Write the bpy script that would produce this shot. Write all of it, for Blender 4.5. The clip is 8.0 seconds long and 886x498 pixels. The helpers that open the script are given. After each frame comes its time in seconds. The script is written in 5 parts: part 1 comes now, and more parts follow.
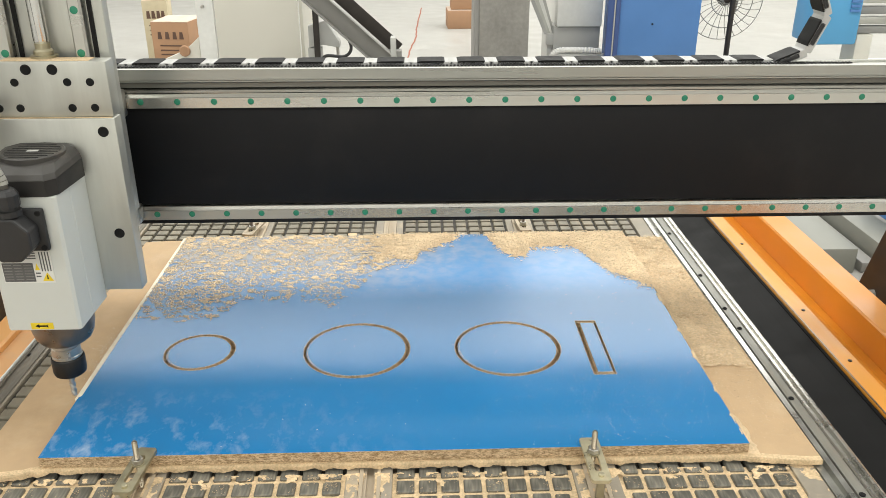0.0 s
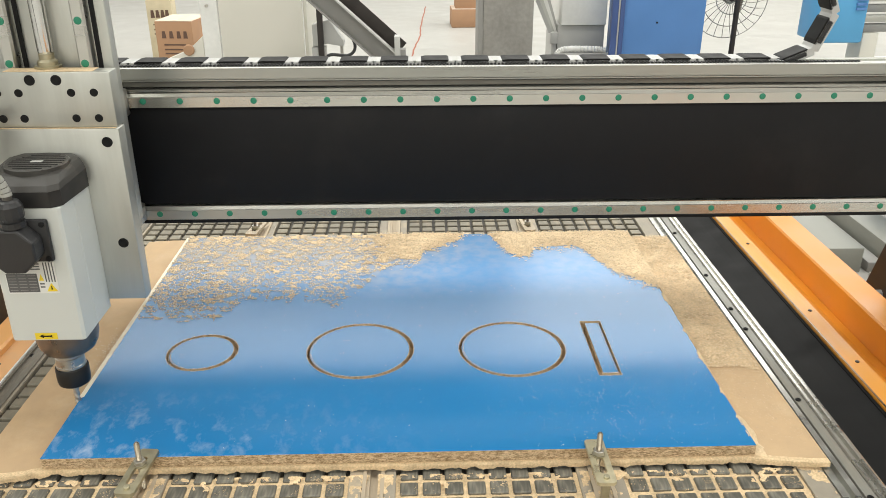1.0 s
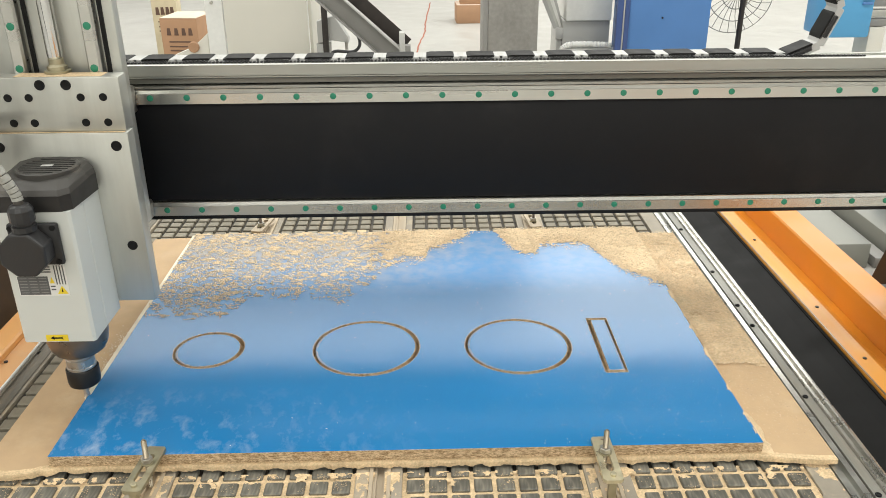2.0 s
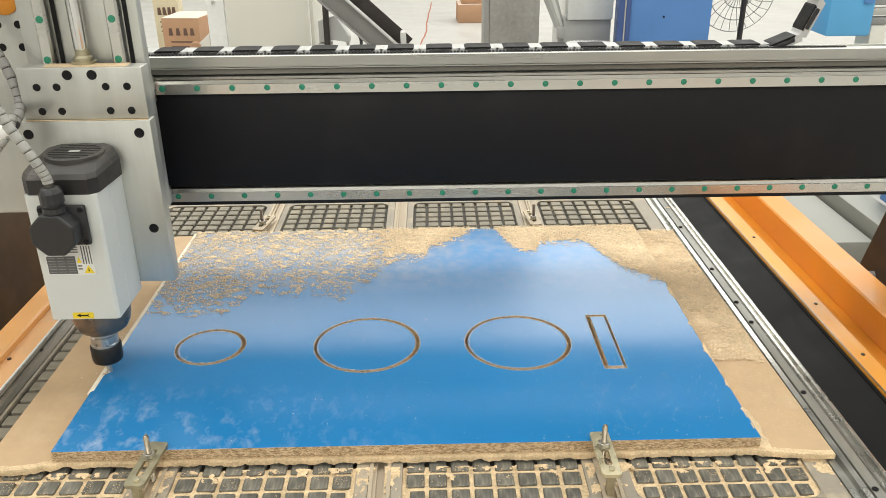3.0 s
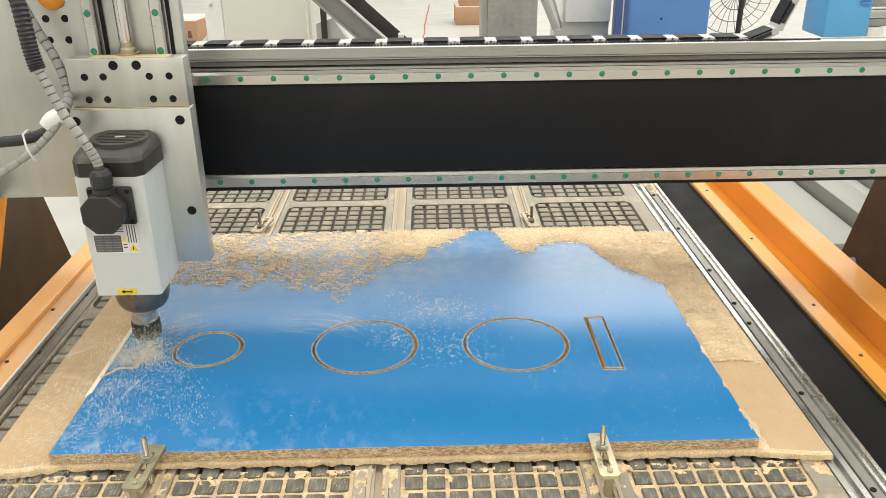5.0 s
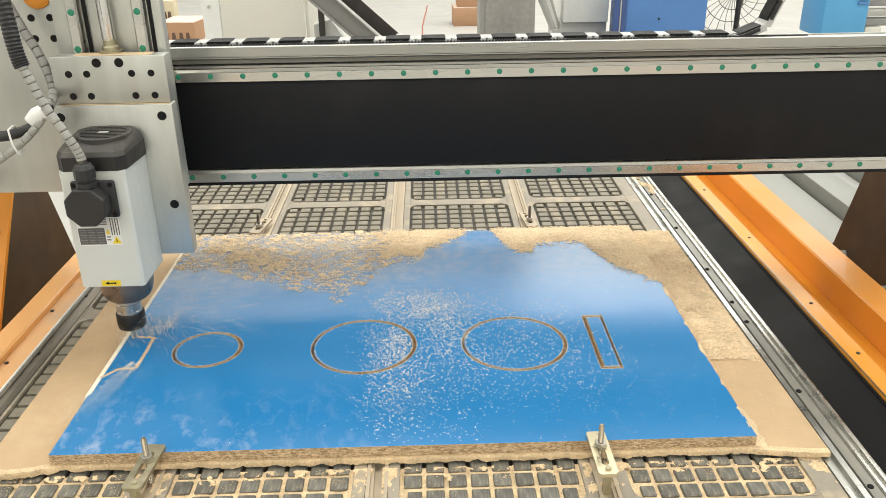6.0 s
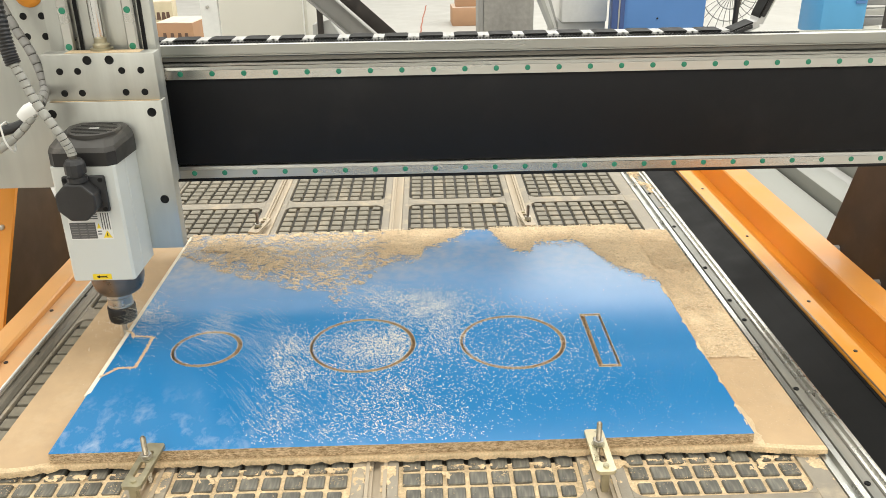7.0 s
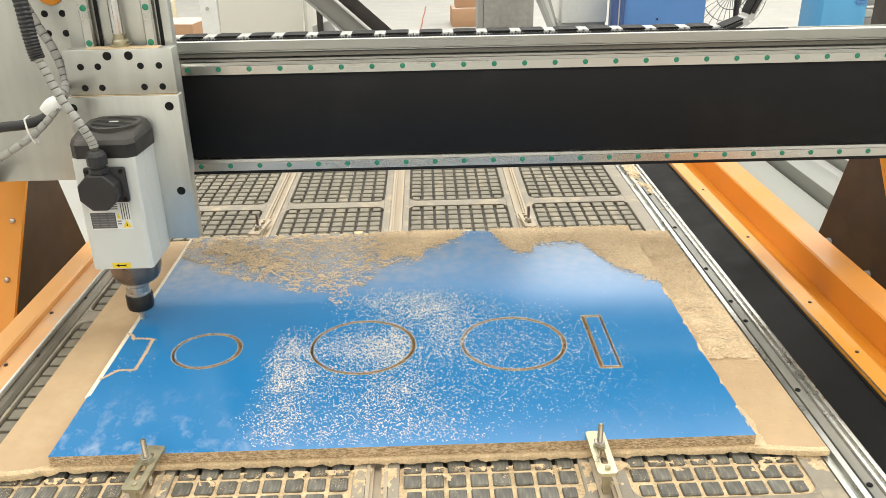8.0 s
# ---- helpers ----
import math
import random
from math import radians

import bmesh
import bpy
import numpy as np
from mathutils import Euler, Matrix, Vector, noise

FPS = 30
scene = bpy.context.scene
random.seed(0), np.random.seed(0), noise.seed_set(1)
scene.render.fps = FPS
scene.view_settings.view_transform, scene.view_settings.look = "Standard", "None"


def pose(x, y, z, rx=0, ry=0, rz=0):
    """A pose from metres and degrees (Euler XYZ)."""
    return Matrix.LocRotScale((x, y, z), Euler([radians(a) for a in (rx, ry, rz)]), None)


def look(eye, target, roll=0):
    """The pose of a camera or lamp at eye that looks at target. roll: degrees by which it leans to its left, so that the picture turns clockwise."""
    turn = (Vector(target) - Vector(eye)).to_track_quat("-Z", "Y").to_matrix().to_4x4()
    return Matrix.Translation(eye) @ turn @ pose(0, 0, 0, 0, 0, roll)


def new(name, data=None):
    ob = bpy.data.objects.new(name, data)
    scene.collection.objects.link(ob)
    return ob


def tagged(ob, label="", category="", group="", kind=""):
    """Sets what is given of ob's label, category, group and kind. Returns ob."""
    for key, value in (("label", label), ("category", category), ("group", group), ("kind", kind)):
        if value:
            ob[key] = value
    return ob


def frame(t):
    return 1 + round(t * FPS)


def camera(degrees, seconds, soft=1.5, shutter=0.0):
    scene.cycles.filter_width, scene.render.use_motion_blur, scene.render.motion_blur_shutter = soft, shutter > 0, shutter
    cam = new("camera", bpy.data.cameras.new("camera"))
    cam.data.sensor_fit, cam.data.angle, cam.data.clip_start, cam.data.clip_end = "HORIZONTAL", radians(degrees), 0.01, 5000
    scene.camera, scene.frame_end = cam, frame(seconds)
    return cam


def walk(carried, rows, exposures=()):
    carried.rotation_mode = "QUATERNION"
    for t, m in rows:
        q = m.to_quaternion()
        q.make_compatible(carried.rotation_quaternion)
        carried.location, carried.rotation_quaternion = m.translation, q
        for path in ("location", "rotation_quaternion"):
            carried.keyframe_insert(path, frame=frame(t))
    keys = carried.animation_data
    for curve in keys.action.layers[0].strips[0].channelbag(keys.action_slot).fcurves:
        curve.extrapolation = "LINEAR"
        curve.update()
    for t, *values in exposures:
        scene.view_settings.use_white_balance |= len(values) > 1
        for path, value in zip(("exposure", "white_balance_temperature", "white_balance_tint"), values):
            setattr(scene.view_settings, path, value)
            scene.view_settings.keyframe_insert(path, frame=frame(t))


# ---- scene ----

# ---------------------------------------------------------------- camera
cam = camera(57.19, 8.0, soft=0.85, shutter=0.4)
# seconds, downward tilt, turn to the left, lean (radians), eye
PATH = [
    (0.0, 0.4136, -0.0286, -0.0010, -0.0018, -0.0009, 0.7715),
    (0.5, 0.4137, -0.0259, -0.0024, -0.0002, 0.0025, 0.7712),
    (1.0, 0.4149, -0.0231, -0.0031, -0.0013, 0.0080, 0.7696),
    (1.5, 0.4189, -0.0192, -0.0055, -0.0038, 0.0134, 0.7707),
    (3.0, 0.4199, -0.0134, -0.0106, 0.0011, 0.0001, 0.7700),
    (3.5, 0.4197, -0.0134, -0.0111, 0.0000, 0.0000, 0.7696),
    (4.0, 0.4186, -0.0140, -0.0115, 0.0002, -0.0018, 0.7702),
    (4.5, 0.4180, -0.0149, -0.0109, 0.0014, 0.0003, 0.7695),
    (6.0, 0.4162, -0.0172, -0.0148, 0.0027, -0.0052, 0.7695),
    (6.5, 0.4165, -0.0170, -0.0167, 0.0059, -0.0081, 0.7698),
    (7.0, 0.4162, -0.0182, -0.0164, 0.0043, -0.0094, 0.7691),
    (7.5, 0.4161, -0.0187, -0.0168, 0.0021, -0.0076, 0.7695),
    (8.0, 0.4151, -0.0179, -0.0183, 0.0039, -0.0066, 0.7690),
]


def view(tilt, turn, lean, x, y, z):
    way = Vector((-math.sin(turn) * math.cos(tilt), math.cos(turn) * math.cos(tilt), -math.sin(tilt)))
    return look((x, y, z), Vector((x, y, z)) + way, math.degrees(lean))


walk(cam, [(t, view(*row)) for t, *row in PATH], exposures=((0.0, -0.03, 6470, 6), (3.5, 0.0, 6470, 6), (4.5, 0.03, 6540, 6), (6.0, 0.06, 6570, 6), (8.0, 0.08, 6590, 6)))

# the tool's axis (x), the gantry's rail face (y) and the lift of the head (z), second by second
TOOL = [
    (0.0, -0.557, 1.330, 0.027), (0.5, -0.557, 1.330, 0.018), (1.0, -0.557, 1.330, 0.011), (1.5, -0.557, 1.330, 0.003),
    (1.9, -0.557, 1.334, 0.0), (2.7, -0.556, 1.384, 0.0), (3.0, -0.545, 1.396, 0.0), (3.5, -0.532, 1.4125, 0.0),
    (4.0, -0.503, 1.414, 0.0), (4.5, -0.503, 1.445, 0.0), (5.0, -0.503, 1.484, 0.0), (5.45, -0.504, 1.517, 0.0),
    (5.8, -0.525, 1.520, 0.0), (6.0, -0.541, 1.521, 0.0), (6.5, -0.547, 1.534, 0.0), (7.0, -0.563, 1.545, 0.0),
    (7.5, -0.562, 1.585, 0.0), (8.0, -0.548, 1.599, 0.0),
]

# ---------------------------------------------------------------- light
FLOOR_Z, BOARD_Z, MDF_Z = -0.80, 0.030, 0.012
world = bpy.data.worlds.new("world")
scene.world = world
world.use_nodes = True
wn = world.node_tree.nodes
sky = wn.new("ShaderNodeTexSky")
sky.sky_type, sky.sun_disc, sky.sun_elevation, sky.sun_rotation = "NISHITA", False, radians(50), radians(160)
world.node_tree.links.new(sky.outputs[0], wn["Background"].inputs[0])
wn["Background"].inputs[1].default_value = 0.10
ROOF_Z = 6.0
# added unseen roof lights: y from, y to, x from, x to, watts
ADDED_SKYLIGHTS = [(-8.5, -5.5, -11.0, 11.0, 1350), (1.0, 3.8, -11.0, 11.0, 820), (6.8, 12.4, -11.0, 11.0, 1700), (12.4, 16.4, 1.5, 11.0, 500)]
# the last two openings are sized to shape the blue board's reflection
for y0, y1, x0, x1, watts in ADDED_SKYLIGHTS:
    lamp = bpy.data.lights.new("skylight_glow", "AREA")
    lamp.shape, lamp.size, lamp.size_y, lamp.energy, lamp.color = "RECTANGLE", x1 - x0, y1 - y0, watts, (1.0, 0.955, 0.89)
    ob = new("skylight_glow", lamp)
    ob.matrix_world = pose((x0 + x1) / 2, (y0 + y1) / 2, ROOF_Z + 0.05)


# ---------------------------------------------------------------- materials
def mat(name, colour, rough=0.5, metal=0.0, vary=0.12, scale=30.0, bump=0.0, bump_scale=200.0, colour2=None, spot=0.0,
        spot_colour=(0.6, 0.5, 0.35), spot_scale=6.0, stretch=(1, 1, 1), spec=0.5, rough_vary=0.1, random_tone=0.0, coat=0.0, spread=0.35, wide_by=8.0, island=0.0):
    """A surface with tone at two scales, blotches of a second colour, fine relief and uneven gloss."""
    m = bpy.data.materials.new(name)
    m.use_nodes = True
    nt = m.node_tree
    n, lk = nt.nodes, nt.links.new
    b = n["Principled BSDF"]
    tc = n.new("ShaderNodeTexCoord")
    mp = n.new("ShaderNodeMapping")
    mp.inputs["Scale"].default_value = stretch
    lk(tc.outputs["Object"], mp.inputs[0])
    fine = n.new("ShaderNodeTexNoise")
    fine.inputs["Scale"].default_value, fine.inputs["Detail"].default_value = scale, 6
    lk(mp.outputs[0], fine.inputs["Vector"])
    wide = n.new("ShaderNodeTexNoise")
    wide.inputs["Scale"].default_value, wide.inputs["Detail"].default_value = scale / wide_by, 3
    lk(mp.outputs[0], wide.inputs["Vector"])
    both = n.new("ShaderNodeMath")
    both.operation = "ADD"
    lk(fine.outputs[0], both.inputs[0])
    lk(wide.outputs[0], both.inputs[1])
    ramp = n.new("ShaderNodeMapRange")
    ramp.inputs[1].default_value, ramp.inputs[2].default_value = 1 - spread, 1 + spread
    lk(both.outputs[0], ramp.inputs[0])
    mix = n.new("ShaderNodeMix")
    mix.data_type = "RGBA"
    c2 = colour2 or tuple(c * (1 - vary) for c in colour)
    c1 = colour if colour2 else tuple(min(1, c * (1 + vary)) for c in colour)
    mix.inputs[6].default_value, mix.inputs[7].default_value = (*c2, 1), (*c1, 1)
    lk(ramp.outputs[0], mix.inputs[0])
    out = mix.outputs[2]
    if random_tone:
        info = n.new("ShaderNodeObjectInfo")
        hsv = n.new("ShaderNodeHueSaturation")
        mr = n.new("ShaderNodeMapRange")
        mr.inputs[3].default_value, mr.inputs[4].default_value = 1 - random_tone, 1 + random_tone
        lk(info.outputs["Random"], mr.inputs[0])
        lk(mr.outputs[0], hsv.inputs["Value"])
        lk(out, hsv.inputs["Color"])
        out = hsv.outputs[0]
    if island:
        geo = n.new("ShaderNodeNewGeometry")
        hs = n.new("ShaderNodeHueSaturation")
        mi = n.new("ShaderNodeMapRange")
        mi.inputs[3].default_value, mi.inputs[4].default_value = 1 - island, 1 + island * 0.4
        lk(geo.outputs["Random Per Island"], mi.inputs[0])
        lk(mi.outputs[0], hs.inputs["Value"])
        lk(out, hs.inputs["Color"])
        out = hs.outputs[0]
    if spot:
        blot = n.new("ShaderNodeTexNoise")
        blot.inputs["Scale"].default_value, blot.inputs["Detail"].default_value, blot.inputs["Roughness"].default_value = spot_scale, 8, 0.65
        lk(mp.outputs[0], blot.inputs["Vector"])
        cut = n.new("ShaderNodeMapRange")
        cut.inputs[1].default_value, cut.inputs[2].default_value, cut.inputs[4].default_value = 0.52, 0.72, spot
        lk(blot.outputs[0], cut.inputs[0])
        m2 = n.new("ShaderNodeMix")
        m2.data_type = "RGBA"
        lk(cut.outputs[0], m2.inputs[0])
        lk(out, m2.inputs[6])
        m2.inputs[7].default_value = (*spot_colour, 1)
        out = m2.outputs[2]
    lk(out, b.inputs["Base Color"])
    rr = n.new("ShaderNodeMapRange")
    rr.inputs[1].default_value, rr.inputs[2].default_value = 0.3, 0.7
    rr.inputs[3].default_value, rr.inputs[4].default_value = max(0.02, rough - rough_vary), min(1, rough + rough_vary)
    lk(fine.outputs[0], rr.inputs[0])
    lk(rr.outputs[0], b.inputs["Roughness"])
    b.inputs["Metallic"].default_value = metal
    b.inputs["Specular IOR Level"].default_value = spec
    b.inputs["Coat Weight"].default_value = coat
    if bump:
        bn = n.new("ShaderNodeTexNoise")
        bn.inputs["Scale"].default_value, bn.inputs["Detail"].default_value = bump_scale, 5
        lk(mp.outputs[0], bn.inputs["Vector"])
        bp = n.new("ShaderNodeBump")
        bp.inputs["Strength"].default_value, bp.inputs["Distance"].default_value = bump, 0.002
        lk(bn.outputs[0], bp.inputs["Height"])
        lk(bp.outputs[0], b.inputs["Normal"])
    return m


M = {}
M["floor"] = mat("pale_floor_paint", (0.395, 0.388, 0.362), 0.38, vary=0.07, scale=4, spot=0.4, spot_colour=(0.34, 0.325, 0.295), spot_scale=1.2)
# unseen walls and roof, added in pale tones to throw back fill light
M["wall"] = mat("hall_wall_paint", (0.80, 0.79, 0.76), 0.7, vary=0.05, scale=2)
M["roof"] = mat("hall_roof_sheet", (0.76, 0.76, 0.75), 0.6, vary=0.06, scale=2)
M["mdf"] = mat("dusty_fibreboard", (0.51, 0.36, 0.212), 0.85, vary=0.08, scale=40, bump=0.15, bump_scale=700, spot=0.5,
               spot_colour=(0.62, 0.475, 0.305), spot_scale=9)
M["dust"] = mat("sawdust", (0.67, 0.52, 0.335), 0.95, vary=0.22, scale=300, bump=0.22, bump_scale=330, spec=0.1)
M["groove_dust"] = mat("packed_sawdust", (0.66, 0.505, 0.315), 0.95, vary=0.30, scale=330, bump=0.35, bump_scale=380, spec=0.1, spot=0.4, spot_colour=(0.40, 0.29, 0.17), spot_scale=60)
M["chip"] = mat("wood_chip", (0.75, 0.60, 0.41), 0.9, vary=0.10, scale=90, spec=0.12, island=0.24)
M["pale_chip"] = mat("pale_laminate_chip", (0.82, 0.76, 0.62), 0.8, vary=0.12, scale=60, spec=0.2, island=0.12)
M["particle"] = mat("particle_board_core", (0.72, 0.55, 0.355), 0.9, scale=620, bump=0.35, bump_scale=700, colour2=(0.27, 0.18, 0.095),
                    stretch=(0.6, 1, 1.7), spec=0.15, spread=0.20, wide_by=2.6)
# floors of the routed cuts: mottled brown, darker than the board's core
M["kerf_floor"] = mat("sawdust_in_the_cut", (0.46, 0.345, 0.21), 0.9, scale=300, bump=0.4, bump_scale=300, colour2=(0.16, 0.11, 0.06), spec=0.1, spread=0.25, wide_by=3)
# soft streaks in the colour stand for cloudy reflections, blotches for grime
M["alu"] = mat("machined_aluminium", (0.55, 0.555, 0.515), 0.40, metal=0.7, vary=0.20, scale=22, wide_by=3.5, stretch=(1, 1, 0.12), bump=0.04, bump_scale=300, spot=0.40, spot_colour=(0.36, 0.355, 0.315), spot_scale=7)
M["alu_beam"] = mat("extruded_aluminium", (0.47, 0.47, 0.44), 0.30, metal=0.92, vary=0.26, scale=22, stretch=(0.04, 1, 1), bump=0.04, spot=0.25, spot_colour=(0.24, 0.23, 0.21), spot_scale=6)
M["slot_dark"] = mat("oily_slot_steel", (0.17, 0.165, 0.15), 0.38, metal=0.85, vary=0.45, scale=60, stretch=(0.03, 1, 1), spot=0.4, spot_colour=(0.30, 0.27, 0.22), spot_scale=9)
M["rail"] = mat("ground_steel_rail", (0.64, 0.63, 0.59), 0.28, metal=0.95, vary=0.10, scale=20, stretch=(0.06, 1, 1), spot=0.25, spot_colour=(0.42, 0.37, 0.30), spot_scale=10)
M["steel"] = mat("worn_steel", (0.50, 0.48, 0.44), 0.36, metal=0.9, vary=0.2, scale=60)
M["chrome"] = mat("polished_screw_steel", (0.75, 0.75, 0.74), 0.15, metal=1.0, vary=0.06, scale=30)
M["zinc"] = mat("yellow_zinc_steel", (0.42, 0.385, 0.27), 0.38, metal=0.8, vary=0.2, scale=70, spot=0.5, spot_colour=(0.35, 0.30, 0.22), spot_scale=40)
M["stud"] = mat("oiled_thread_steel", (0.36, 0.31, 0.23), 0.34, metal=0.9, vary=0.3, scale=150)
M["zinc_bright"] = mat("bright_yellow_zinc", (0.66, 0.60, 0.42), 0.34, metal=0.75, vary=0.15, scale=70, spot=0.4, spot_colour=(0.50, 0.42, 0.28), spot_scale=40)
M["cap"] = mat("green_plastic_cap", (0.025, 0.225, 0.13), 0.45, vary=0.1)
M["black"] = mat("black_satin_cover", (0.0095, 0.0095, 0.0105), 0.55, spec=0.22, vary=0.15, scale=18, spot=0.06, spot_colour=(0.12, 0.11, 0.10), spot_scale=5, rough_vary=0.12)
M["black_plastic"] = mat("black_moulded_plastic", (0.022, 0.022, 0.023), 0.45, vary=0.15, scale=60, bump=0.15, bump_scale=900)
M["hole"] = mat("dark_bore", (0.010, 0.010, 0.010), 0.6, spec=0.2, vary=0.1)
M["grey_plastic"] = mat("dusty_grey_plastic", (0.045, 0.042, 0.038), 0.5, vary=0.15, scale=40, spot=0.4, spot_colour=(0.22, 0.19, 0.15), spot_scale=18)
M["spindle"] = mat("pale_grey_enamel", (0.60, 0.62, 0.59), 0.45, vary=0.03, scale=10)
M["brown_steel"] = mat("browned_collar", (0.21, 0.17, 0.14), 0.36, metal=0.8, vary=0.2, scale=50)
M["nut"] = mat("black_collet_nut", (0.018, 0.018, 0.018), 0.38, metal=0.4, vary=0.2, scale=60)
M["label_grey"] = mat("printed_plate", (0.10, 0.10, 0.10), 0.5, vary=0.1)
M["label_white"] = mat("label_white", (0.72, 0.72, 0.69), 0.5, vary=0.03)
M["yellow"] = mat("yellow_sticker", (0.80, 0.60, 0.03), 0.5, vary=0.04)
M["orange"] = mat("orange_paint", (0.65, 0.250, 0.018), 0.42, vary=0.10, scale=8, spot=0.25, spot_colour=(0.64, 0.30, 0.085), spot_scale=4, coat=0.1)
M["orange_dusty"] = mat("dusty_orange_paint", (0.74, 0.42, 0.19), 0.65, vary=0.1, scale=10, spot=0.9, spot_colour=(0.56, 0.41, 0.27), spot_scale=7)
M["orange_film"] = mat("orange_paint_with_dust_film", (0.78, 0.40, 0.13), 0.5, vary=0.06, scale=8, spot=0.5, spot_colour=(0.74, 0.46, 0.22), spot_scale=5)
M["orange_lip"] = mat("orange_lip_paint", (0.68, 0.285, 0.030), 0.45, vary=0.08, scale=9, stretch=(1, 0.3, 1), spot=0.55, spot_colour=(0.66, 0.42, 0.20), spot_scale=6)
M["rack"] = mat("dusty_rack_steel", (0.165, 0.150, 0.120), 0.5, metal=0.3, vary=0.3, scale=50, stretch=(1, 0.2, 1), spot=0.6, spot_colour=(0.30, 0.25, 0.18), spot_scale=25)
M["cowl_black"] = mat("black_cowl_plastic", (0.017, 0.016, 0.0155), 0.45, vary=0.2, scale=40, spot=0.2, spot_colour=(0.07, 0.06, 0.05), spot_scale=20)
M["leg"] = mat("dark_brown_steel", (0.026, 0.021, 0.018), 0.5, vary=0.2, scale=10, spot=0.08, spot_colour=(0.16, 0.13, 0.11), spot_scale=22)
M["pad"] = mat("dark_grey_bed_pad", (0.125, 0.120, 0.100), 0.42, vary=0.5, scale=260, stretch=(1, 0.14, 1), spot=0.65, spot_colour=(0.36, 0.31, 0.22), spot_scale=75, random_tone=0.25, wide_by=4)
# far pads: paler copy, grazing sheen and dust film both put into colour
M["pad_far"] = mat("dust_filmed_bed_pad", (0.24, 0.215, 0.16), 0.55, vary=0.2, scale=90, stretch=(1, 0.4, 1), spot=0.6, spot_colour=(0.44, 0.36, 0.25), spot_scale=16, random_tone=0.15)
M["bed"] = mat("dusty_grey_bed", (0.29, 0.255, 0.20), 0.55, vary=0.16, scale=60, bump=0.2, bump_scale=400, spot=0.85, spot_colour=(0.54, 0.43, 0.285), spot_scale=13)
# dark tone of the bed grooves, also the shade under the spoilboard's edge
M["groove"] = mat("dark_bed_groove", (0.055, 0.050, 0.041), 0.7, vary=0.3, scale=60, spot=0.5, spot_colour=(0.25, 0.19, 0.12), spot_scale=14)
M["bed_edge"] = mat("bed_edge_steel", (0.24, 0.235, 0.21), 0.42, metal=0.4, vary=0.15, scale=30, stretch=(1, 0.1, 1), spot=0.4, spot_colour=(0.44, 0.36, 0.25), spot_scale=16)
M["slot_alu"] = mat("dusty_slot_aluminium", (0.46, 0.385, 0.285), 0.6, metal=0.15, vary=0.15, scale=30, stretch=(1, 0.15, 1), spot=0.9, spot_colour=(0.56, 0.43, 0.28), spot_scale=12)
M["rubber"] = mat("black_rubber_strip", (0.010, 0.010, 0.010), 0.7, spec=0.15, vary=0.2, scale=12, spot=0.12, spot_colour=(0.06, 0.055, 0.05), spot_scale=6)
M["chain"] = mat("grey_chain_link", (0.50, 0.50, 0.49), 0.45, vary=0.08, scale=60)
M["cardboard"] = mat("cardboard", (0.40, 0.235, 0.135), 0.85, vary=0.08, scale=12)
M["cardboard_top"] = mat("pale_cardboard", (0.62, 0.50, 0.40), 0.85, vary=0.06, scale=12)
M["cardboard_pale"] = mat("sun_bleached_cardboard", (0.55, 0.48, 0.33), 0.85, vary=0.10, scale=12, spot=0.4, spot_colour=(0.42, 0.36, 0.24), spot_scale=9)
M["ink"] = mat("brown_print", (0.12, 0.07, 0.05), 0.8, vary=0.1)
M["cream"] = mat("cream_enamel", (0.66, 0.64, 0.57), 0.5, vary=0.03, scale=3)
M["frame_grey"] = mat("grey_steel_paint", (0.27, 0.265, 0.25), 0.55, vary=0.08, scale=8)
M["stone"] = mat("rough_grey_column", (0.27, 0.26, 0.24), 0.85, vary=0.2, scale=30, bump=0.5, bump_scale=60)
M["blue_paint"] = mat("blue_enamel", (0.09, 0.22, 0.50), 0.45, vary=0.06, scale=4)
M["dark_blue"] = mat("dark_blue_enamel", (0.05, 0.09, 0.24), 0.45, vary=0.1, scale=6)
M["machine_blue"] = mat("bright_blue_enamel", (0.10, 0.35, 0.62), 0.45, vary=0.06, scale=6)
M["light_grey"] = mat("light_grey_enamel", (0.46, 0.46, 0.44), 0.5, vary=0.06, scale=5)
M["mid_grey"] = mat("mid_grey_steel", (0.225, 0.228, 0.200), 0.5, vary=0.12, scale=5, stretch=(1, 0.2, 1))
M["wire"] = mat("grey_wire", (0.30, 0.30, 0.28), 0.4, metal=0.6, vary=0.1)
M["white_plastic"] = mat("white_plastic", (0.75, 0.75, 0.72), 0.5, vary=0.05)
M["wrap"] = mat("grey_spiral_wrap", (0.34, 0.34, 0.31), 0.35, vary=0.12, scale=60)
M["crack"] = mat("red_brown_crack_filler", (0.30, 0.09, 0.05), 0.6, vary=0.2)


